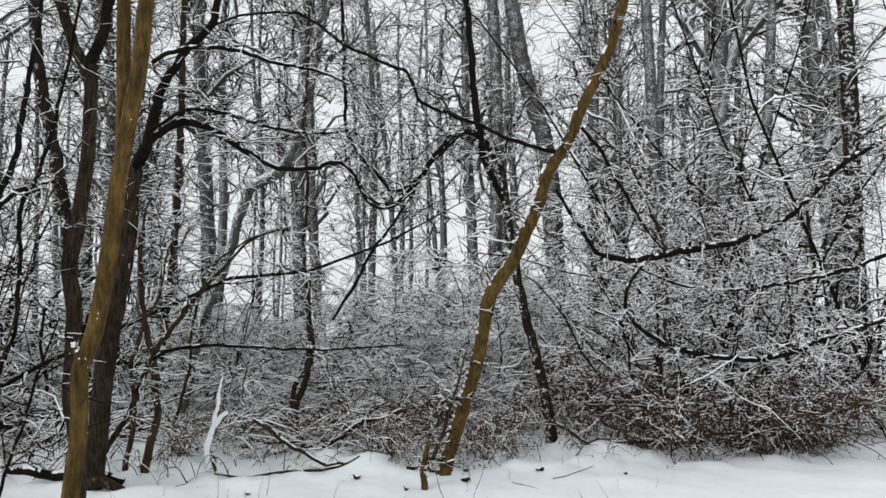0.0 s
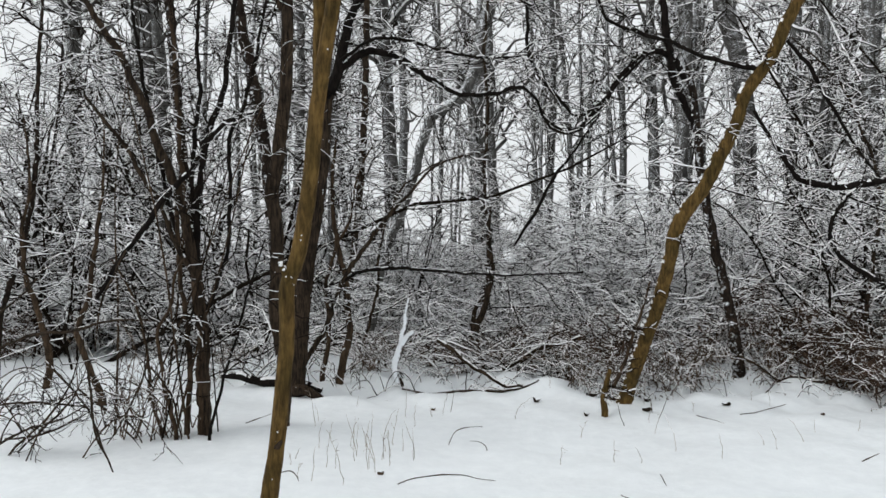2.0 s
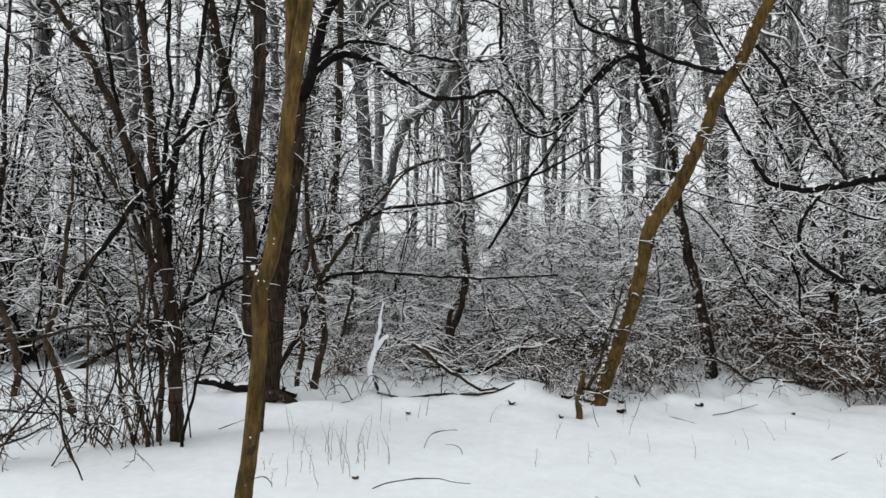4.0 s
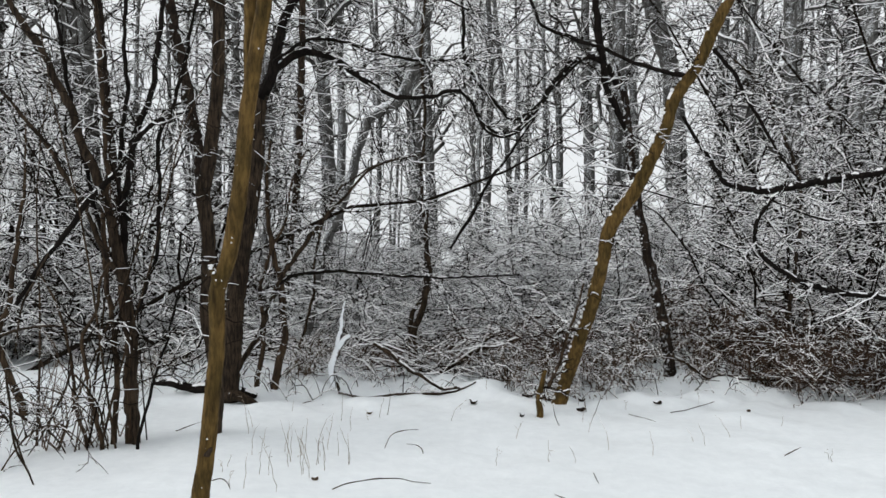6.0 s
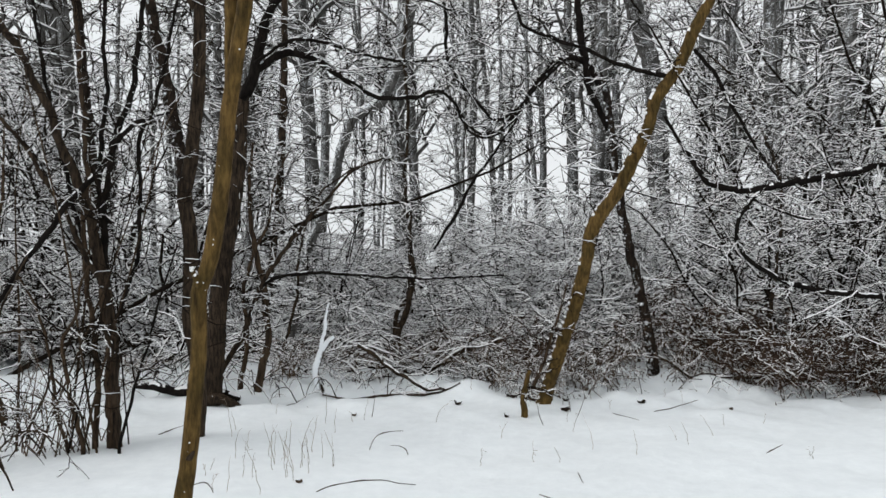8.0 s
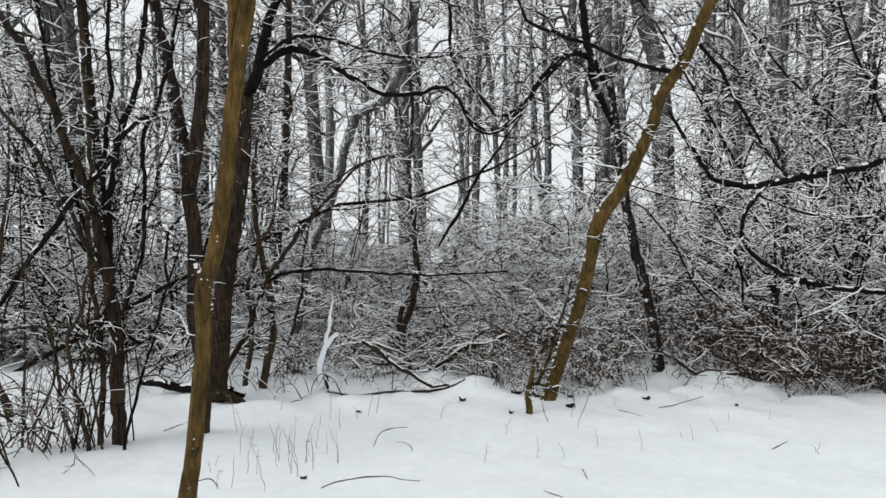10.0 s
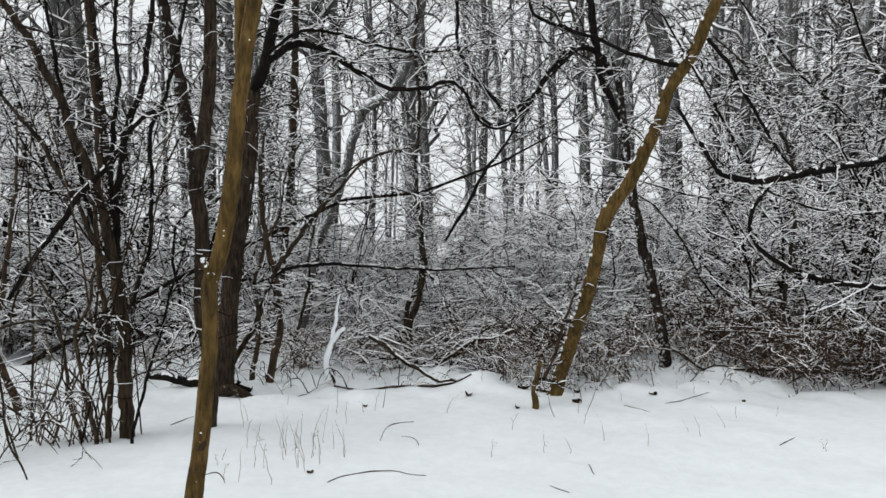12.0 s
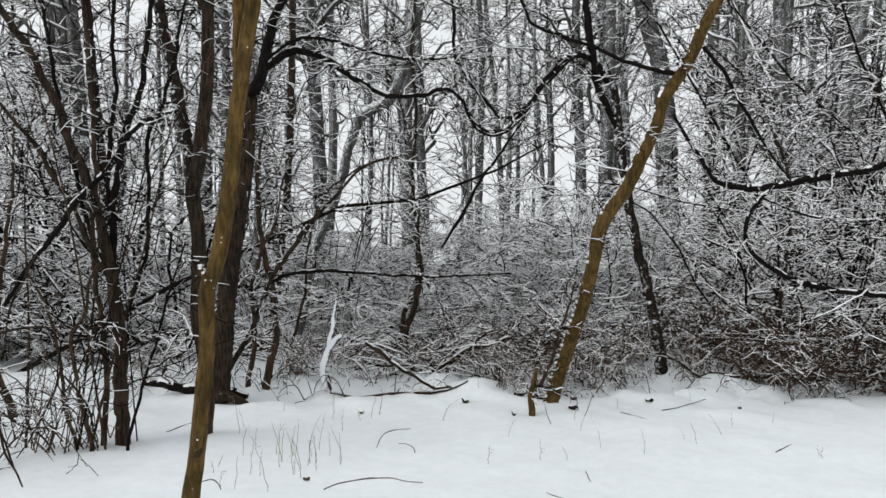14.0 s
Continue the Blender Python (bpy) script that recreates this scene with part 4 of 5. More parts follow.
scatter(weeds, [(1.25, 9.0, 0.8), (1.75, 9.3, 0.9), (2.25, 9.7, 1.0), (0.75, 9.3, 0.85), (0.2, 10.0, 0.9), (3.2, 9.9, 0.9), (-0.75, 9.9, 0.9), (-1.75, 9.6, 0.8), (-3.6, 9.4, 0.8)], 15)
scatter(near_shrubs, [(-3.2, 13.0, 0.95), (2.3, 12.2, 0.8), (7.2, 10.6, 0.9), (8.2, 10.5, 1.0), (-6.5, 12.5, 1.2), (3.0, 13.0, 1.05), (-2.1, 13.2, 0.95)], 1)
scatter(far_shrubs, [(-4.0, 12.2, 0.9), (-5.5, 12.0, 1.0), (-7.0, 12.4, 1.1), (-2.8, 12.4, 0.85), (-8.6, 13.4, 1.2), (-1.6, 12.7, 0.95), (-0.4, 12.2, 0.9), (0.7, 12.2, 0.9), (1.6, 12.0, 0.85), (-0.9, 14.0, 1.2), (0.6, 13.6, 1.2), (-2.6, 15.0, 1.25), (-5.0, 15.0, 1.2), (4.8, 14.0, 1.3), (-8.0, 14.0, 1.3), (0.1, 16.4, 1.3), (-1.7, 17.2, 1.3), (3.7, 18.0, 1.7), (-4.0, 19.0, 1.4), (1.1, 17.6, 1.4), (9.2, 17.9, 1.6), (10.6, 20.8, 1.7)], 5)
scatter(brambles, [(1.6, 9.8, 0.7), (3.7, 10.3, 0.9), (4.9, 9.9, 0.95), (6.0, 9.8, 1.0), (4.2, 9.4, 0.7), (5.4, 9.2, 0.75), (-7.6, 11.2, 0.8), (0.3, 10.9, 0.5), (-0.9, 11.2, 0.5)], 2)
scatter(tall_shrubs, [(-7.4, 11.6, 1.0), (-4.6, 13.0, 1.0), (-8.6, 12.6, 1.2), (-6.0, 13.6, 1.2), (-1.9, 13.4, 0.68), (-3.4, 15.8, 0.8), (-6.4, 15.5, 1.3), (-9.8, 16.0, 1.5), (5.2, 11.8, 0.9), (5.4, 15.4, 1.1)], 3)
scatter(high_shrubs, [(6.8, 11.8, 0.8), (8.6, 12.6, 1.0), (7.0, 14.8, 1.1), (9.8, 16.2, 1.15)], 13)
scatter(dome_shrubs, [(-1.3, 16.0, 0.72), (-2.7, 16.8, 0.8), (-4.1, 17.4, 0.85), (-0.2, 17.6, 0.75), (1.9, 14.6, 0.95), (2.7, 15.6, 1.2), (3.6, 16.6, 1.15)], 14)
scatter(arching_shrubs, [(4.4, 12.4, 0.9), (-3.9, 11.8, 0.7), (7.0, 12.2, 1.0), (-6.4, 10.8, 1.0)], 6)


# ---- woodland behind ----
def tree_model(seed, height, radius, label, limbs=22, boughs=6, sprays=4, name="woodland_tree"):
    rng = np.random.default_rng(seed)
    k = 12
    s = np.linspace(0, 1, k)
    p = np.stack([rng.normal(0, 0.02) * height * s + 0.10 * height / 12 * np.sin(s * rng.uniform(5, 9) + rng.uniform(0, 6)), rng.normal(0, 0.02) * height * s, s * height - 0.1], -1)
    r = radius * (1 - 0.6 * s)
    ob = thing(name, (0, 0, 0), label, "tree", "woodland trees")
    part("trunk", stem(p, r, GREY, (0, 0, 0), 10, 0.3, 0.08, seed=seed, flare=0.35), ob)
    a = spread_out(rng, p[None], r[None], limbs, height * 0.24, span=(0.3, 0.98), angle=(30, 65), lift=0.35, k=7, thin=0.42, bend=0.2, wiggle=0.04)
    b = spread_out(rng, *a, boughs, height * 0.095, span=(0.2, 1), angle=(25, 65), lift=0.15, k=5, thin=0.5, least=0.009, flat=0.8)
    c = spread_out(rng, *b, sprays, height * 0.045, span=(0.1, 1), angle=(25, 70), lift=0.05, k=3, thin=0.6, least=0.0062, flat=0.6)
    # Snow on limbs and crown is thickened, whitening them in place of distance haze.
    for i in range(len(a[0])):
        part("limb", twigs([(a[0][i:i + 1], a[1][i:i + 1])], GREY, 0.85, 0.9, seed + 1 + i, "limb"), ob)
    tagged(part("crown", twigs([b, c], TWIG, 0.85, 1.7, seed + 2), ob, "fine bare twigs outlined with snow, thickened to pale them for haze"), kind="stuff")
    return ob


WOOD = "bare woodland tree, snow-dusted, its bark greyed to suggest haze"
woods = [tree_model(300 + i, h, r, WOOD) for i, (h, r) in enumerate([(14, 0.20), (13, 0.15), (15, 0.24), (12, 0.13)])]
scatter(woods, [(-0.75, 17.8, 0.9), (-0.35, 18.6, 1.0), (4.9, 27.5, 1.0), (5.9, 26.5, 1.05), (3.95, 29.5, 0.9), (2.3, 27.5, 0.9), (-3.1, 20.0, 0.95), (-3.0, 12.6, 0.6), (-6.7, 14.5, 0.8), (8.0, 18.0, 1.0), (10.6, 19.5, 1.2), (6.2, 16.0, 0.85), (-9.5, 19.0, 1.0), (-6.0, 22.0, 1.1), (-12.5, 20.5, 1.1), (-1.5, 33.0, 1.1), (9.5, 27.0, 1.1), (13.5, 24.0, 1.2), (-9.0, 29.0, 1.2), (1.5, 38.0, 1.2), (-4.5, 30.0, 1.1), (13.0, 34.0, 1.3), (7.4, 36.0, 1.2), (-14.0, 33.0, 1.3), (11.0, 22.5, 1.0), (8.6, 23.0, 1.05), (15.0, 20.5, 1.1), (12.4, 28.0, 1.2), (7.0, 30.0, 1.1), (17.5, 27.0, 1.2), (12.6, 18.3, 1.0), (11.7, 15.6, 0.9), (-8.4, 17.0, 1.0), (-5.3, 18.4, 1.0)], 4)

poles = [tree_model(320 + i, h, r, "slender woodland tree, snow-dusted and paled in colour for haze", 12, 4, 4, "slender_tree") for i, (h, r) in enumerate([(11, 0.075), (12, 0.09)])]
rng = np.random.default_rng(8)
spots = []
while len(spots) < 36:
    x, y = rng.uniform(-24, 24), rng.uniform(15, 52)
    if abs(x) < y * 0.75 and (y > 32 or not -0.08 < x / y < 0.24) and all((x - a) ** 2 + (y - b) ** 2 > 1.6 for a, b, c in spots):
        spots.append((x, y, rng.uniform(0.85, 1.3)))
spots += [(2.1, 25.0, 1.15), (3.7, 28.0, 1.2), (0.8, 24.0, 1.1), (1.5, 30.0, 1.3), (1.0, 19.5, 1.2), (2.9, 33.0, 1.3), (-2.0, 22.0, 1.2)]
scatter(poles, spots, 9)


# ---- fallen wood, sticks and litter on the snow ----
def lying(name, pieces, label, category, group=""):
    """A fallen branch: a stem for each piece (points, radii, bark, snow)."""
    base = pieces[0][0][0]
    ob = thing(name, base, label, category, group)
    for i, (p, r, bark, snow) in enumerate(pieces):
        p = [(x, y, max(z, float(ground_z(x, y)) + 0.8 * r[0] + 0.008)) for x, y, z in p]
        part("branch" if i else "log", stem(p, r, bark, base, 10, 0.03, 0.14, snow=snow, seed=len(name) + i * 7), ob)
    return ob


lying("fallen_log", [([(-3.41, 8.80, 0.17), (-3.20, 8.80, 0.16), (-2.94, 8.80, 0.12), (-2.65, 8.80, 0.08), (-2.36, 8.78, 0.07), (-2.2, 8.76, 0.02)], [0.022, 0.04, 0.046, 0.05, 0.05, 0.03], BLACK, 0.6)], "short dark broken log half sunk in snow", "log")
lying("snowy_log", [([(-3.30, 11.50, 0.08), (-3.05, 11.50, 0.26), (-2.80, 11.50, 0.31), (-2.50, 11.50, 0.37)], [0.13, 0.14, 0.13, 0.10], BROWN, 0.95)], "thick fallen log under a cover of snow", "log")
lying("snow_plastered_stick", [([(-1.33, 9.00, -0.02), (-1.38, 9.00, 0.20), (-1.37, 9.00, 0.36), (-1.32, 9.00, 0.54), (-1.24, 9.00, 0.65), (-1.17, 9.00, 0.71)], [0.03, 0.037, 0.042, 0.042, 0.036, 0.018], WHITENED, 0.9), ([(-1.32, 9.00, 0.57), (-1.28, 9.00, 0.77), (-1.27, 9.00, 0.94), (-1.23, 9.00, 1.10)], [0.03, 0.026, 0.022, 0.012], WHITENED, 0.7), ([(-1.30, 8.98, -0.02), (-1.29, 8.98, 0.08), (-1.33, 8.98, 0.17)], [0.016, 0.02, 0.012], DARK, 0.0)], "upright broken branch plastered white with snow", "branch")
lying("fallen_branch", [([(-0.90, 9.00, 0.62), (-0.73, 9.00, 0.51), (-0.52, 9.00, 0.35), (-0.30, 9.00, 0.21), (-0.09, 9.00, 0.10), (0.11, 9.00, 0.08)], [0.02, 0.022, 0.02, 0.018, 0.012], DARK, 0.8), ([(-1.29, 8.90, -0.02), (-0.93, 8.90, -0.00), (-0.54, 8.90, 0.03), (-0.22, 8.90, 0.03), (0.11, 8.90, 0.08), (0.29, 8.90, 0.14)], [0.01, 0.013, 0.014, 0.013, 0.008], DARK, 0.2)], "bowed dark fallen branch lying on snow", "branch", "fallen branches")
lying("fallen_branch", [([(-0.17, 9.90, 0.14), (0.12, 9.90, 0.30), (0.37, 9.90, 0.46), (0.62, 9.90, 0.51), (0.88, 9.90, 0.59)], [0.02, 0.03, 0.035, 0.03, 0.016], DARK, 0.8), ([(0.37, 9.90, 0.46), (0.48, 9.90, 0.59), (0.70, 9.90, 0.66)], [0.016, 0.012, 0.008], DARK, 0.7)], "snow-topped fallen branch resting in undergrowth", "branch", "fallen branches")
lying("fallen_branch", [([(2.71, 9.60, 0.44), (2.96, 9.60, 0.30), (3.18, 9.60, 0.15), (3.43, 9.60, 0.04), (3.84, 9.60, 0.02)], [0.012, 0.016, 0.016, 0.012, 0.007], DARK, 0.5), ([(3.10, 9.60, 0.19), (2.89, 9.60, 0.35), (2.60, 9.60, 0.40)], [0.012, 0.01, 0.006], DARK, 0.7)], "thin forked fallen branch by a tree foot", "branch", "fallen branches")
lying("fallen_branch", [([(3.44, 9.30, 0.15), (3.95, 9.30, 0.19), (4.47, 9.30, 0.24), (5.00, 9.30, 0.26), (5.60, 9.30, 0.21)], [0.012, 0.016, 0.016, 0.012, 0.007], DARK, 0.6)], "long thin fallen branch along brambles", "branch", "fallen branches")


def brush_pile():
    """Bowed thin brush, pressed down by snow, at the foot of the shrubs."""
    rng = np.random.default_rng(61)
    n, k = 160, 8
    x = rng.uniform(-3.6, 1.4, n)
    y = rng.uniform(9.5, 11.6, n)
    turn = rng.uniform(-0.5, 0.5, n) + np.pi * (rng.uniform(size=n) < 0.5)
    size = rng.uniform(0.5, 1.5, n)
    high = rng.uniform(0.08, 0.42, n)
    s = np.linspace(0, 1, k)[None]
    p = np.stack([x[:, None] + np.cos(turn)[:, None] * size[:, None] * s, y[:, None] + 0.5 * np.sin(turn)[:, None] * size[:, None] * s, high[:, None] * 4 * s * (1.15 - s)], -1)
    p[..., 2] += ground_z(p[..., 0], p[..., 1])
    p += rng.normal(0, 0.012, p.shape)
    r = rng.uniform(0.004, 0.010, n)[:, None] * (1 - 0.5 * s)
    a = spread_out(rng, p, r, 4, 0.4, k=5, least=0.0034)
    m = 170
    x, y, turn, size = rng.uniform(-3.4, 5.0, m), rng.uniform(8.9, 10.2, m), rng.uniform(0, 6.28, m), rng.uniform(0.15, 0.5, m)
    low = np.stack([x[:, None] + np.cos(turn)[:, None] * size[:, None] * s, y[:, None] + 0.6 * np.sin(turn)[:, None] * size[:, None] * s, rng.uniform(0.03, 0.2, m)[:, None] * 4 * s * (1.2 - s)], -1)
    low[..., 2] += ground_z(low[..., 0], low[..., 1]) - 0.01
    low += rng.normal(0, 0.006, low.shape)
    low_r = rng.uniform(0.003, 0.007, m)[:, None] * (1 - 0.5 * s)
    b = spread_out(rng, low, low_r, 2, 0.2, k=4, least=0.0026)
    tagged(new("brush", twigs([(p, r), a, (low, low_r), b], TWIG, 0.9, 1.8, 62, "brush")), "bowed thin brush pressed down by snow", "brush", kind="stuff")


brush_pile()


def grass():
    """Dry stalks standing out of the snow, one mesh."""
    rng = np.random.default_rng(71)
    n, k = 62, 7
    x = np.concatenate([rng.normal(-1.2, 0.34, 30), rng.uniform(-2.0, 3.4, 32)])
    y = np.concatenate([rng.normal(6.0, 0.4, 30), rng.uniform(6.2, 8.9, 32)])
    tall = rng.uniform(0.10, 0.36, n)
    way = rng.normal(0, 0.24, (n, 2))
    s = np.linspace(0, 1, k)[None]
    p = np.stack([x[:, None] + tall[:, None] * way[:, :1] * s ** 2, y[:, None] + tall[:, None] * way[:, 1:] * s ** 2, ground_z(x, y)[:, None] - 0.02 + tall[:, None] * s], -1)
    p += rng.normal(0, 0.005, p.shape)
    r = np.full((n, 1), 0.0026) * (1 - 0.5 * s)
    a = spread_out(rng, p[::4], r[::4], 2, 0.08, span=(0.4, 1), k=4, least=0.0013, sag=0.3)
    tagged(new("dry_grass", twigs([(p, r), a], GRASS, 0.15, 1.0, 72, "dry_grass")), "thin dry grass stalks poking out of snow", "grass", kind="stuff")


grass()


def fallen_twigs():
    lying_flat = []
    lying_flat.append([(-0.830, 5.460, -0.023), (-0.750, 5.600, -0.024), (-0.590, 5.710, -0.024), (-0.390, 5.760, -0.027), (-0.260, 5.690, -0.030), (-0.140, 5.670, -0.036)])
    lying_flat.append([(2.810, 6.550, -0.027), (2.930, 6.670, -0.022), (3.060, 6.810, -0.021)])
    lying_flat.append([(1.100, 5.960, -0.031), (1.090, 5.810, -0.030), (1.090, 5.690, -0.032)])
    lying_flat.append([(1.860, 8.100, 0.002), (1.940, 7.900, 0.008), (2.030, 7.700, 0.010)])
    lying_flat.append([(2.300, 8.130, 0.015), (2.530, 8.250, 0.045), (2.960, 8.720, -0.023)])
    lying_flat.append([(-1.750, 8.790, -0.027), (-1.620, 8.940, -0.061), (-1.420, 8.660, -0.045)])
    lying_flat.append([(0.730, 5.420, -0.032), (0.780, 5.340, -0.031), (0.840, 5.270, -0.031)])
    lying_flat.append([(-2.490, 7.020, 0.028), (-2.480, 7.370, -0.001), (-2.440, 7.640, -0.011)])
    upright = []
    upright.append([(1.47, 6.50, -0.34), (1.48, 6.50, -0.28), (1.49, 6.50, -0.22)])
    upright.append([(-0.58, 6.60, -0.09), (-0.55, 6.60, 0.01), (-0.50, 6.60, 0.10), (-0.40, 6.60, 0.14), (-0.27, 6.60, 0.15)])
    upright.append([(-0.24, 6.50, -0.12), (-0.23, 6.50, -0.01), (-0.28, 6.50, 0.04), (-0.37, 6.50, 0.05)])
    upright.append([(-1.65, 5.30, 0.07), (-1.57, 5.30, 0.09), (-1.52, 5.30, 0.05), (-1.49, 5.30, -0.04)])
    upright.append([(1.05, 7.50, 0.00), (1.01, 7.50, 0.10), (0.99, 7.50, 0.20)])
    upright.append([(-0.69, 7.90, -0.30), (-0.66, 7.90, -0.13), (-0.63, 7.90, 0.07), (-0.61, 7.90, 0.21)])
    upright.append([(1.40, 8.00, -0.03), (1.39, 8.00, 0.11), (1.35, 8.00, 0.26)])
    upright.append([(1.42, 7.80, -0.00), (1.47, 7.80, 0.11), (1.51, 7.80, 0.24)])
    for i, p in enumerate(lying_flat + upright):
        if i < len(lying_flat):
            p = [(x, y, float(ground_z(x, y)) + 0.004) for x, y, z in p]
        ob = thing("fallen_twig" if i < len(lying_flat) else "bent_twig", p[0], "thin dark twig lying on the snow" if i < len(lying_flat) else "thin bent twig poking out of snow", "twig", "twigs on the snow")
        size = 0.0034 if i < len(lying_flat) else 0.003
        part("twig", stem(p, [size, size * 1.2, size, size * 0.6], BROWN, p[0], 6, 0.02, 0.15, snow=0.15, seed=160 + i, name="twig"), ob)


def drooping_canes():
    data = []
    data.append([(-4.40, 6.00, 0.69), (-4.07, 6.00, 0.88), (-3.83, 6.00, 0.93), (-3.57, 6.00, 0.97), (-3.26, 6.00, 1.05), (-3.03, 6.00, 1.06), (-2.87, 6.00, 1.05)])
    data.append([(-4.28, 5.80, -0.35), (-3.94, 5.80, 0.04), (-3.63, 5.80, 0.34), (-3.49, 5.80, 0.56), (-3.43, 5.80, 0.74), (-3.38, 5.80, 0.92)])
    data.append([(-3.25, 6.20, 1.63), (-3.35, 6.20, 1.42), (-3.44, 6.20, 1.26), (-3.48, 6.20, 1.07), (-3.51, 6.20, 0.78)])
    data.append([(-3.82, 6.00, 0.71), (-3.63, 6.00, 0.53), (-3.44, 6.00, 0.31), (-3.31, 6.00, -0.01), (-3.19, 6.00, -0.31)])
    data.append([(-3.65, 6.20, 0.45), (-3.40, 6.20, 0.28), (-3.18, 6.20, 0.16), (-3.04, 6.20, -0.07)])
    data.append([(-4.19, 5.80, 0.01), (-3.83, 5.80, 0.20), (-3.57, 5.80, 0.28), (-3.37, 5.80, 0.39)])
    data.append([(-4.21, 5.90, -0.24), (-3.93, 5.90, 0.04), (-3.75, 5.90, 0.20), (-3.52, 5.90, 0.44), (-3.39, 5.90, 0.73)])
    data.append([(-4.41, 6.20, 1.04), (-4.16, 6.20, 1.24), (-4.02, 6.20, 1.39), (-3.97, 6.20, 1.48)])
    data.append([(-3.07, 6.30, 0.64), (-2.89, 6.30, 0.41), (-2.81, 6.30, 0.13), (-2.78, 6.30, -0.04)])
    data.append([(-4.27, 5.90, 0.34), (-3.94, 5.90, 0.39), (-3.61, 5.90, 0.38), (-3.33, 5.90, 0.37)])
    data.append([(-3.12, 5.40, 0.81), (-3.09, 5.40, 0.56), (-3.06, 5.40, 0.31), (-2.94, 5.40, 0.07), (-2.85, 5.40, -0.14)])
    data.append([(-3.05, 6.20, 0.70), (-3.13, 6.20, 0.46), (-3.25, 6.20, 0.22), (-3.41, 6.20, -0.03)])
    data.append([(-4.09, 5.90, 0.09), (-3.84, 5.90, 0.12), (-3.61, 5.90, 0.21), (-3.41, 5.90, 0.31)])
    for i, p in enumerate(data):
        ob = thing("drooping_cane", p[0], "thin dark cane drooping over the snow", "cane", "drooping canes")
        thick = 1.9 if i == 0 else 1.3
        part("cane", stem(p, [0.006 * thick, 0.007 * thick, 0.006 * thick, 0.003], DARK, p[0], 7, 0.03, 0.12, snow=0.3, seed=190 + i, name="cane"), ob)
        dress(ob, p[0], [(p, [0.006, 0.004], 1.0)], TWIG, 210 + i, (5, 0.35), (2, 0.15), snow=0.7, least=0.0018)
    rng = np.random.default_rng(23)
    for i in range(14):
        x, y = rng.uniform(-5.2, -3.1), rng.uniform(5.4, 7.6)
        turn, size, high = rng.uniform(-0.9, 0.9) + (np.pi if i % 3 == 0 else 0), rng.uniform(0.5, 1.2), rng.uniform(0.15, 0.5)
        s = np.linspace(0, 1, 7)
        px, py = x + np.cos(turn) * size * s, y + 0.6 * np.sin(turn) * size * s
        pz = ground_z(px, py) - 0.02 + high * 4 * s * (1.05 - s) + 0.05 * s
        p = [(float(a), float(b), float(c)) for a, b, c in zip(px, py, pz)]
        ob = thing("drooping_cane", p[0], "thin brown cane drooping over the snow", "cane", "drooping canes")
        part("cane", stem(p, [0.006, 0.006, 0.004, 0.002], BROWN, p[0], 6, 0.03, 0.12, snow=0.3, seed=230 + i, name="cane"), ob)
        dress(ob, p[0], [(p, [0.005, 0.003], 1.0)], TWIG, 250 + i, (7, 0.35), (3, 0.16), snow=0.4, least=0.002)


drooping_canes()
fallen_twigs()


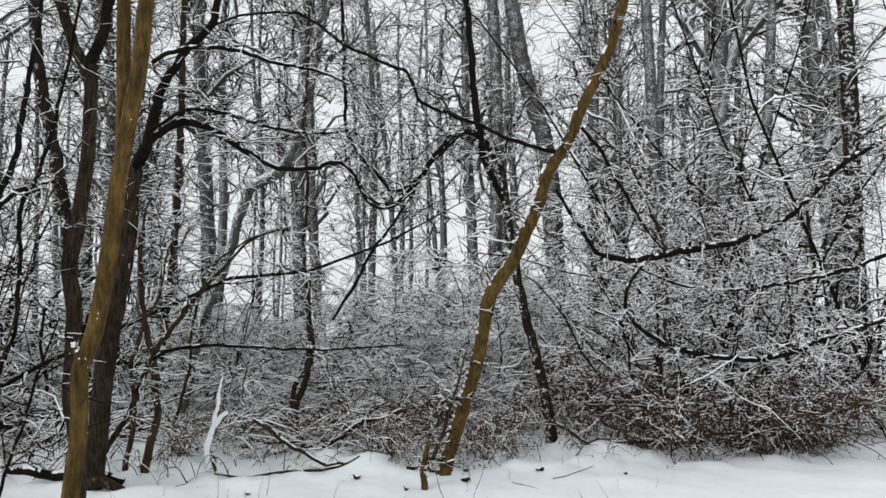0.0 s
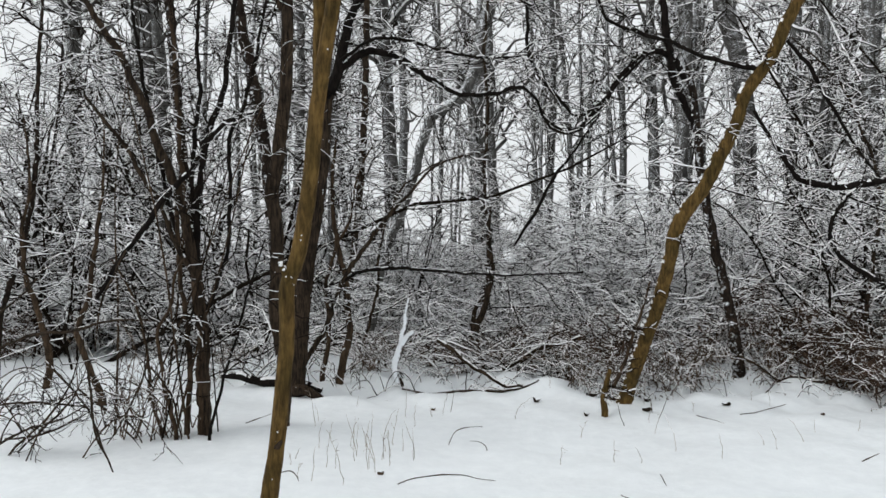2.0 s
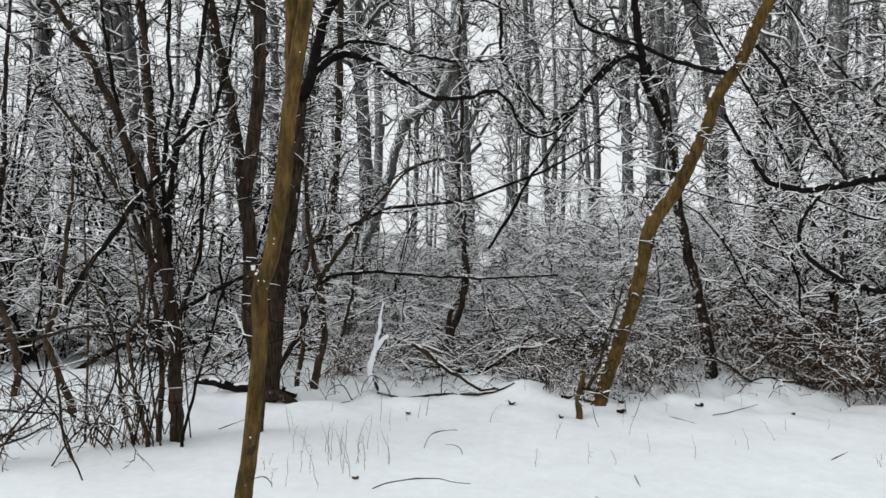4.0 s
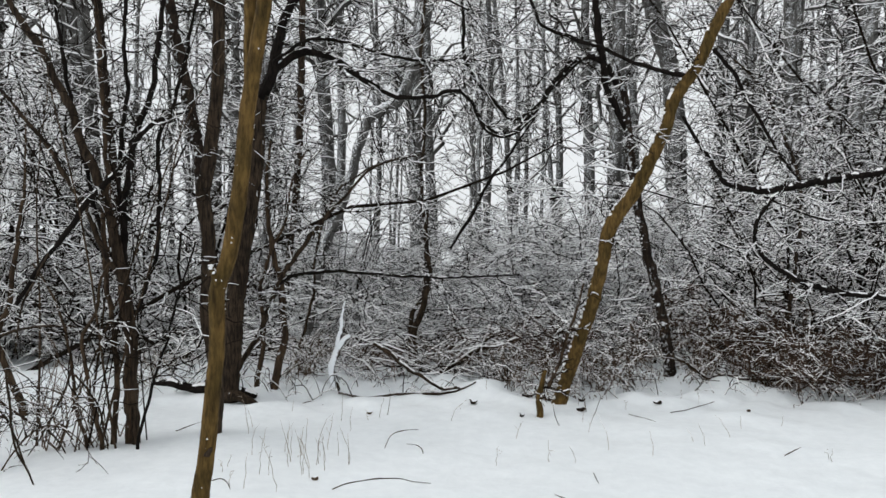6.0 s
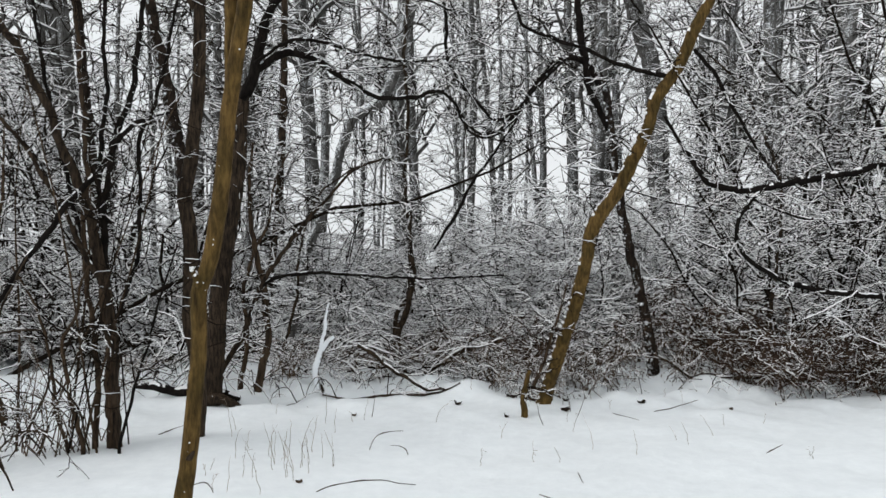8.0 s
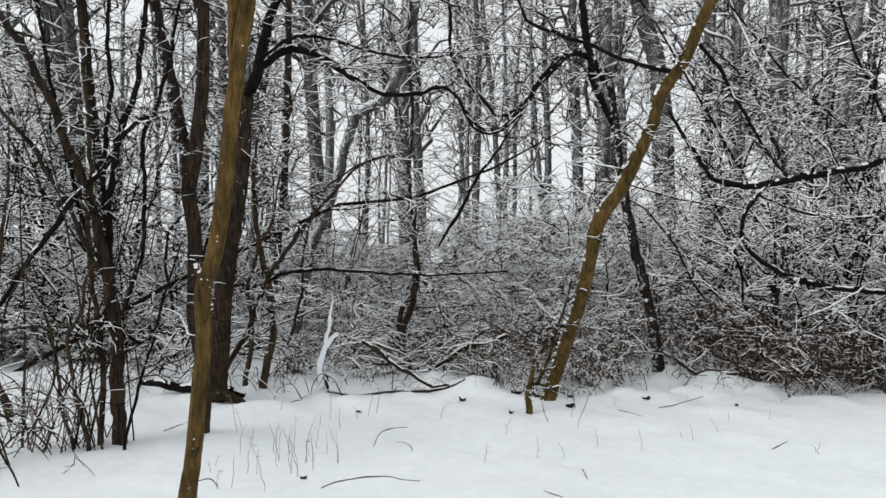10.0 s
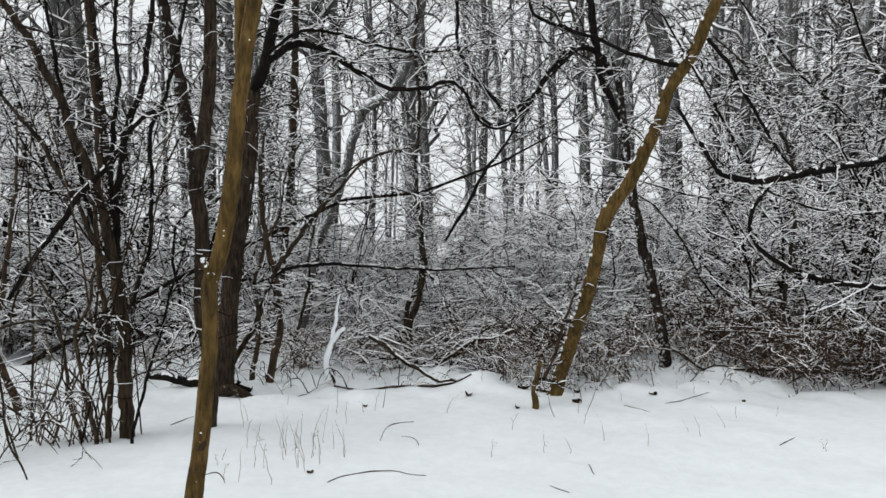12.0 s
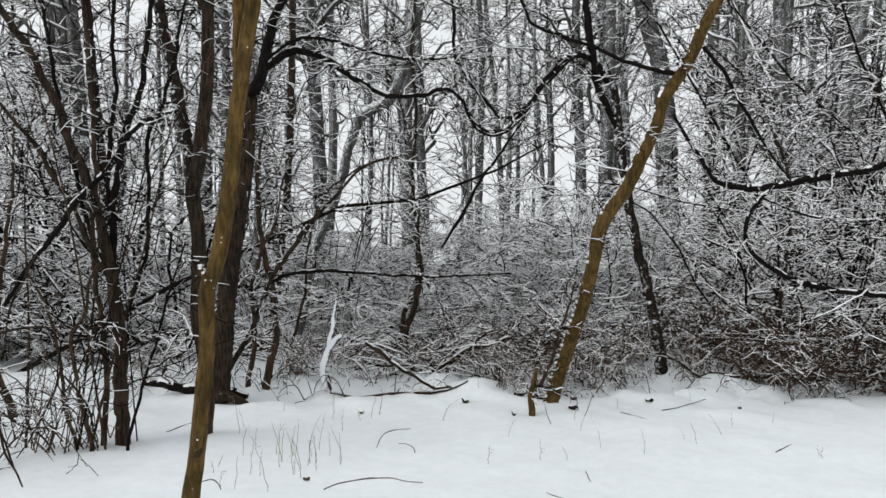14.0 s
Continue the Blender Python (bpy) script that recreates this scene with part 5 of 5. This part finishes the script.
def litter():
    """Curled dead leaves and bark bits, each a thin bent scrap on the snow."""
    spots = [(0.24, 8.42, 0.06), (-0.98, 5.62, 0.025), (2.26, 8.48, 0.045), (0.72, 7.85, 0.04), (-0.85, 8.1, 0.035), (1.35, 8.0, 0.05), (3.1, 8.1, 0.025), (0.85, 8.6, 0.06), (1.1, 8.75, 0.06), (1.5, 8.9, 0.05)]
    rng = np.random.default_rng(81)
    for x, y, size in spots:
        u, v = np.meshgrid(np.linspace(-1, 1, 7), np.linspace(-1, 1, 5))
        w = np.sqrt(np.clip(1.05 - u ** 2, 0, 1)) * v
        z = 0.5 * w ** 2 + 0.5 * u ** 2 + 0.5 * u * w + rng.normal(0, 0.16, u.shape)
        top = np.stack([u, 0.6 * w, z], -1).reshape(-1, 3) * size
        low = top - (0, 0, 0.003)
        i = (np.arange(4)[:, None] * 7 + np.arange(6)[None]).reshape(-1)
        f = np.stack([i, i + 1, i + 8, i + 7], -1)
        me = mesh_of("leaf", np.vstack([top, low]), np.vstack([f, f[:, ::-1] + 35]), [LEAF if size < 0.04 else DARK], smooth=True)
        ob = new("fallen_leaf", me)
        ob.matrix_basis = Matrix.Translation((x, y, float(ground_z(x, y)) + 0.004)) @ Matrix.Rotation(rng.uniform(0, 6.28), 4, "Z") @ Matrix.Rotation(rng.uniform(-0.3, 0.3), 4, "X")
        tagged(ob, "curled dead leaf lying on snow", "leaf", "litter on the snow")


litter()


def leaf_piles():
    """Brown dead leaves caught at the feet of the leaning tree and the brambles."""
    rng = np.random.default_rng(91)
    heaps = [(0.98, 8.6, 0.12, 60), (1.45, 9.1, 0.2, 60), (2.6, 9.9, 0.3, 60), (4.6, 9.7, 0.5, 70), (5.8, 9.6, 0.5, 60)]
    at = np.vstack([np.stack([rng.normal(x, s, n), rng.normal(y, s * 0.6, n)], -1) for x, y, s, n in heaps])
    n = len(at)
    high = np.abs(rng.normal(0, 0.06, n)) + 0.008
    centre = np.column_stack([at, ground_z(at[:, 0], at[:, 1]) + high])
    q = rng.normal(size=(n, 2, 3))
    q /= np.linalg.norm(q, axis=-1, keepdims=True)
    size = rng.uniform(0.012, 0.032, (n, 1, 1))
    corner = np.stack([-q[:, 0], 0.55 * q[:, 1], q[:, 0], -0.55 * q[:, 1]], 1) * size
    i = np.arange(n)[:, None] * 4
    me = mesh_of("leaf_litter", (centre[:, None] + corner).reshape(-1, 3), i + np.arange(4)[None], [LEAF])
    tagged(new("leaf_litter", me), "brown dead leaves caught among stems above the snow", "leaves", kind="stuff")


leaf_piles()
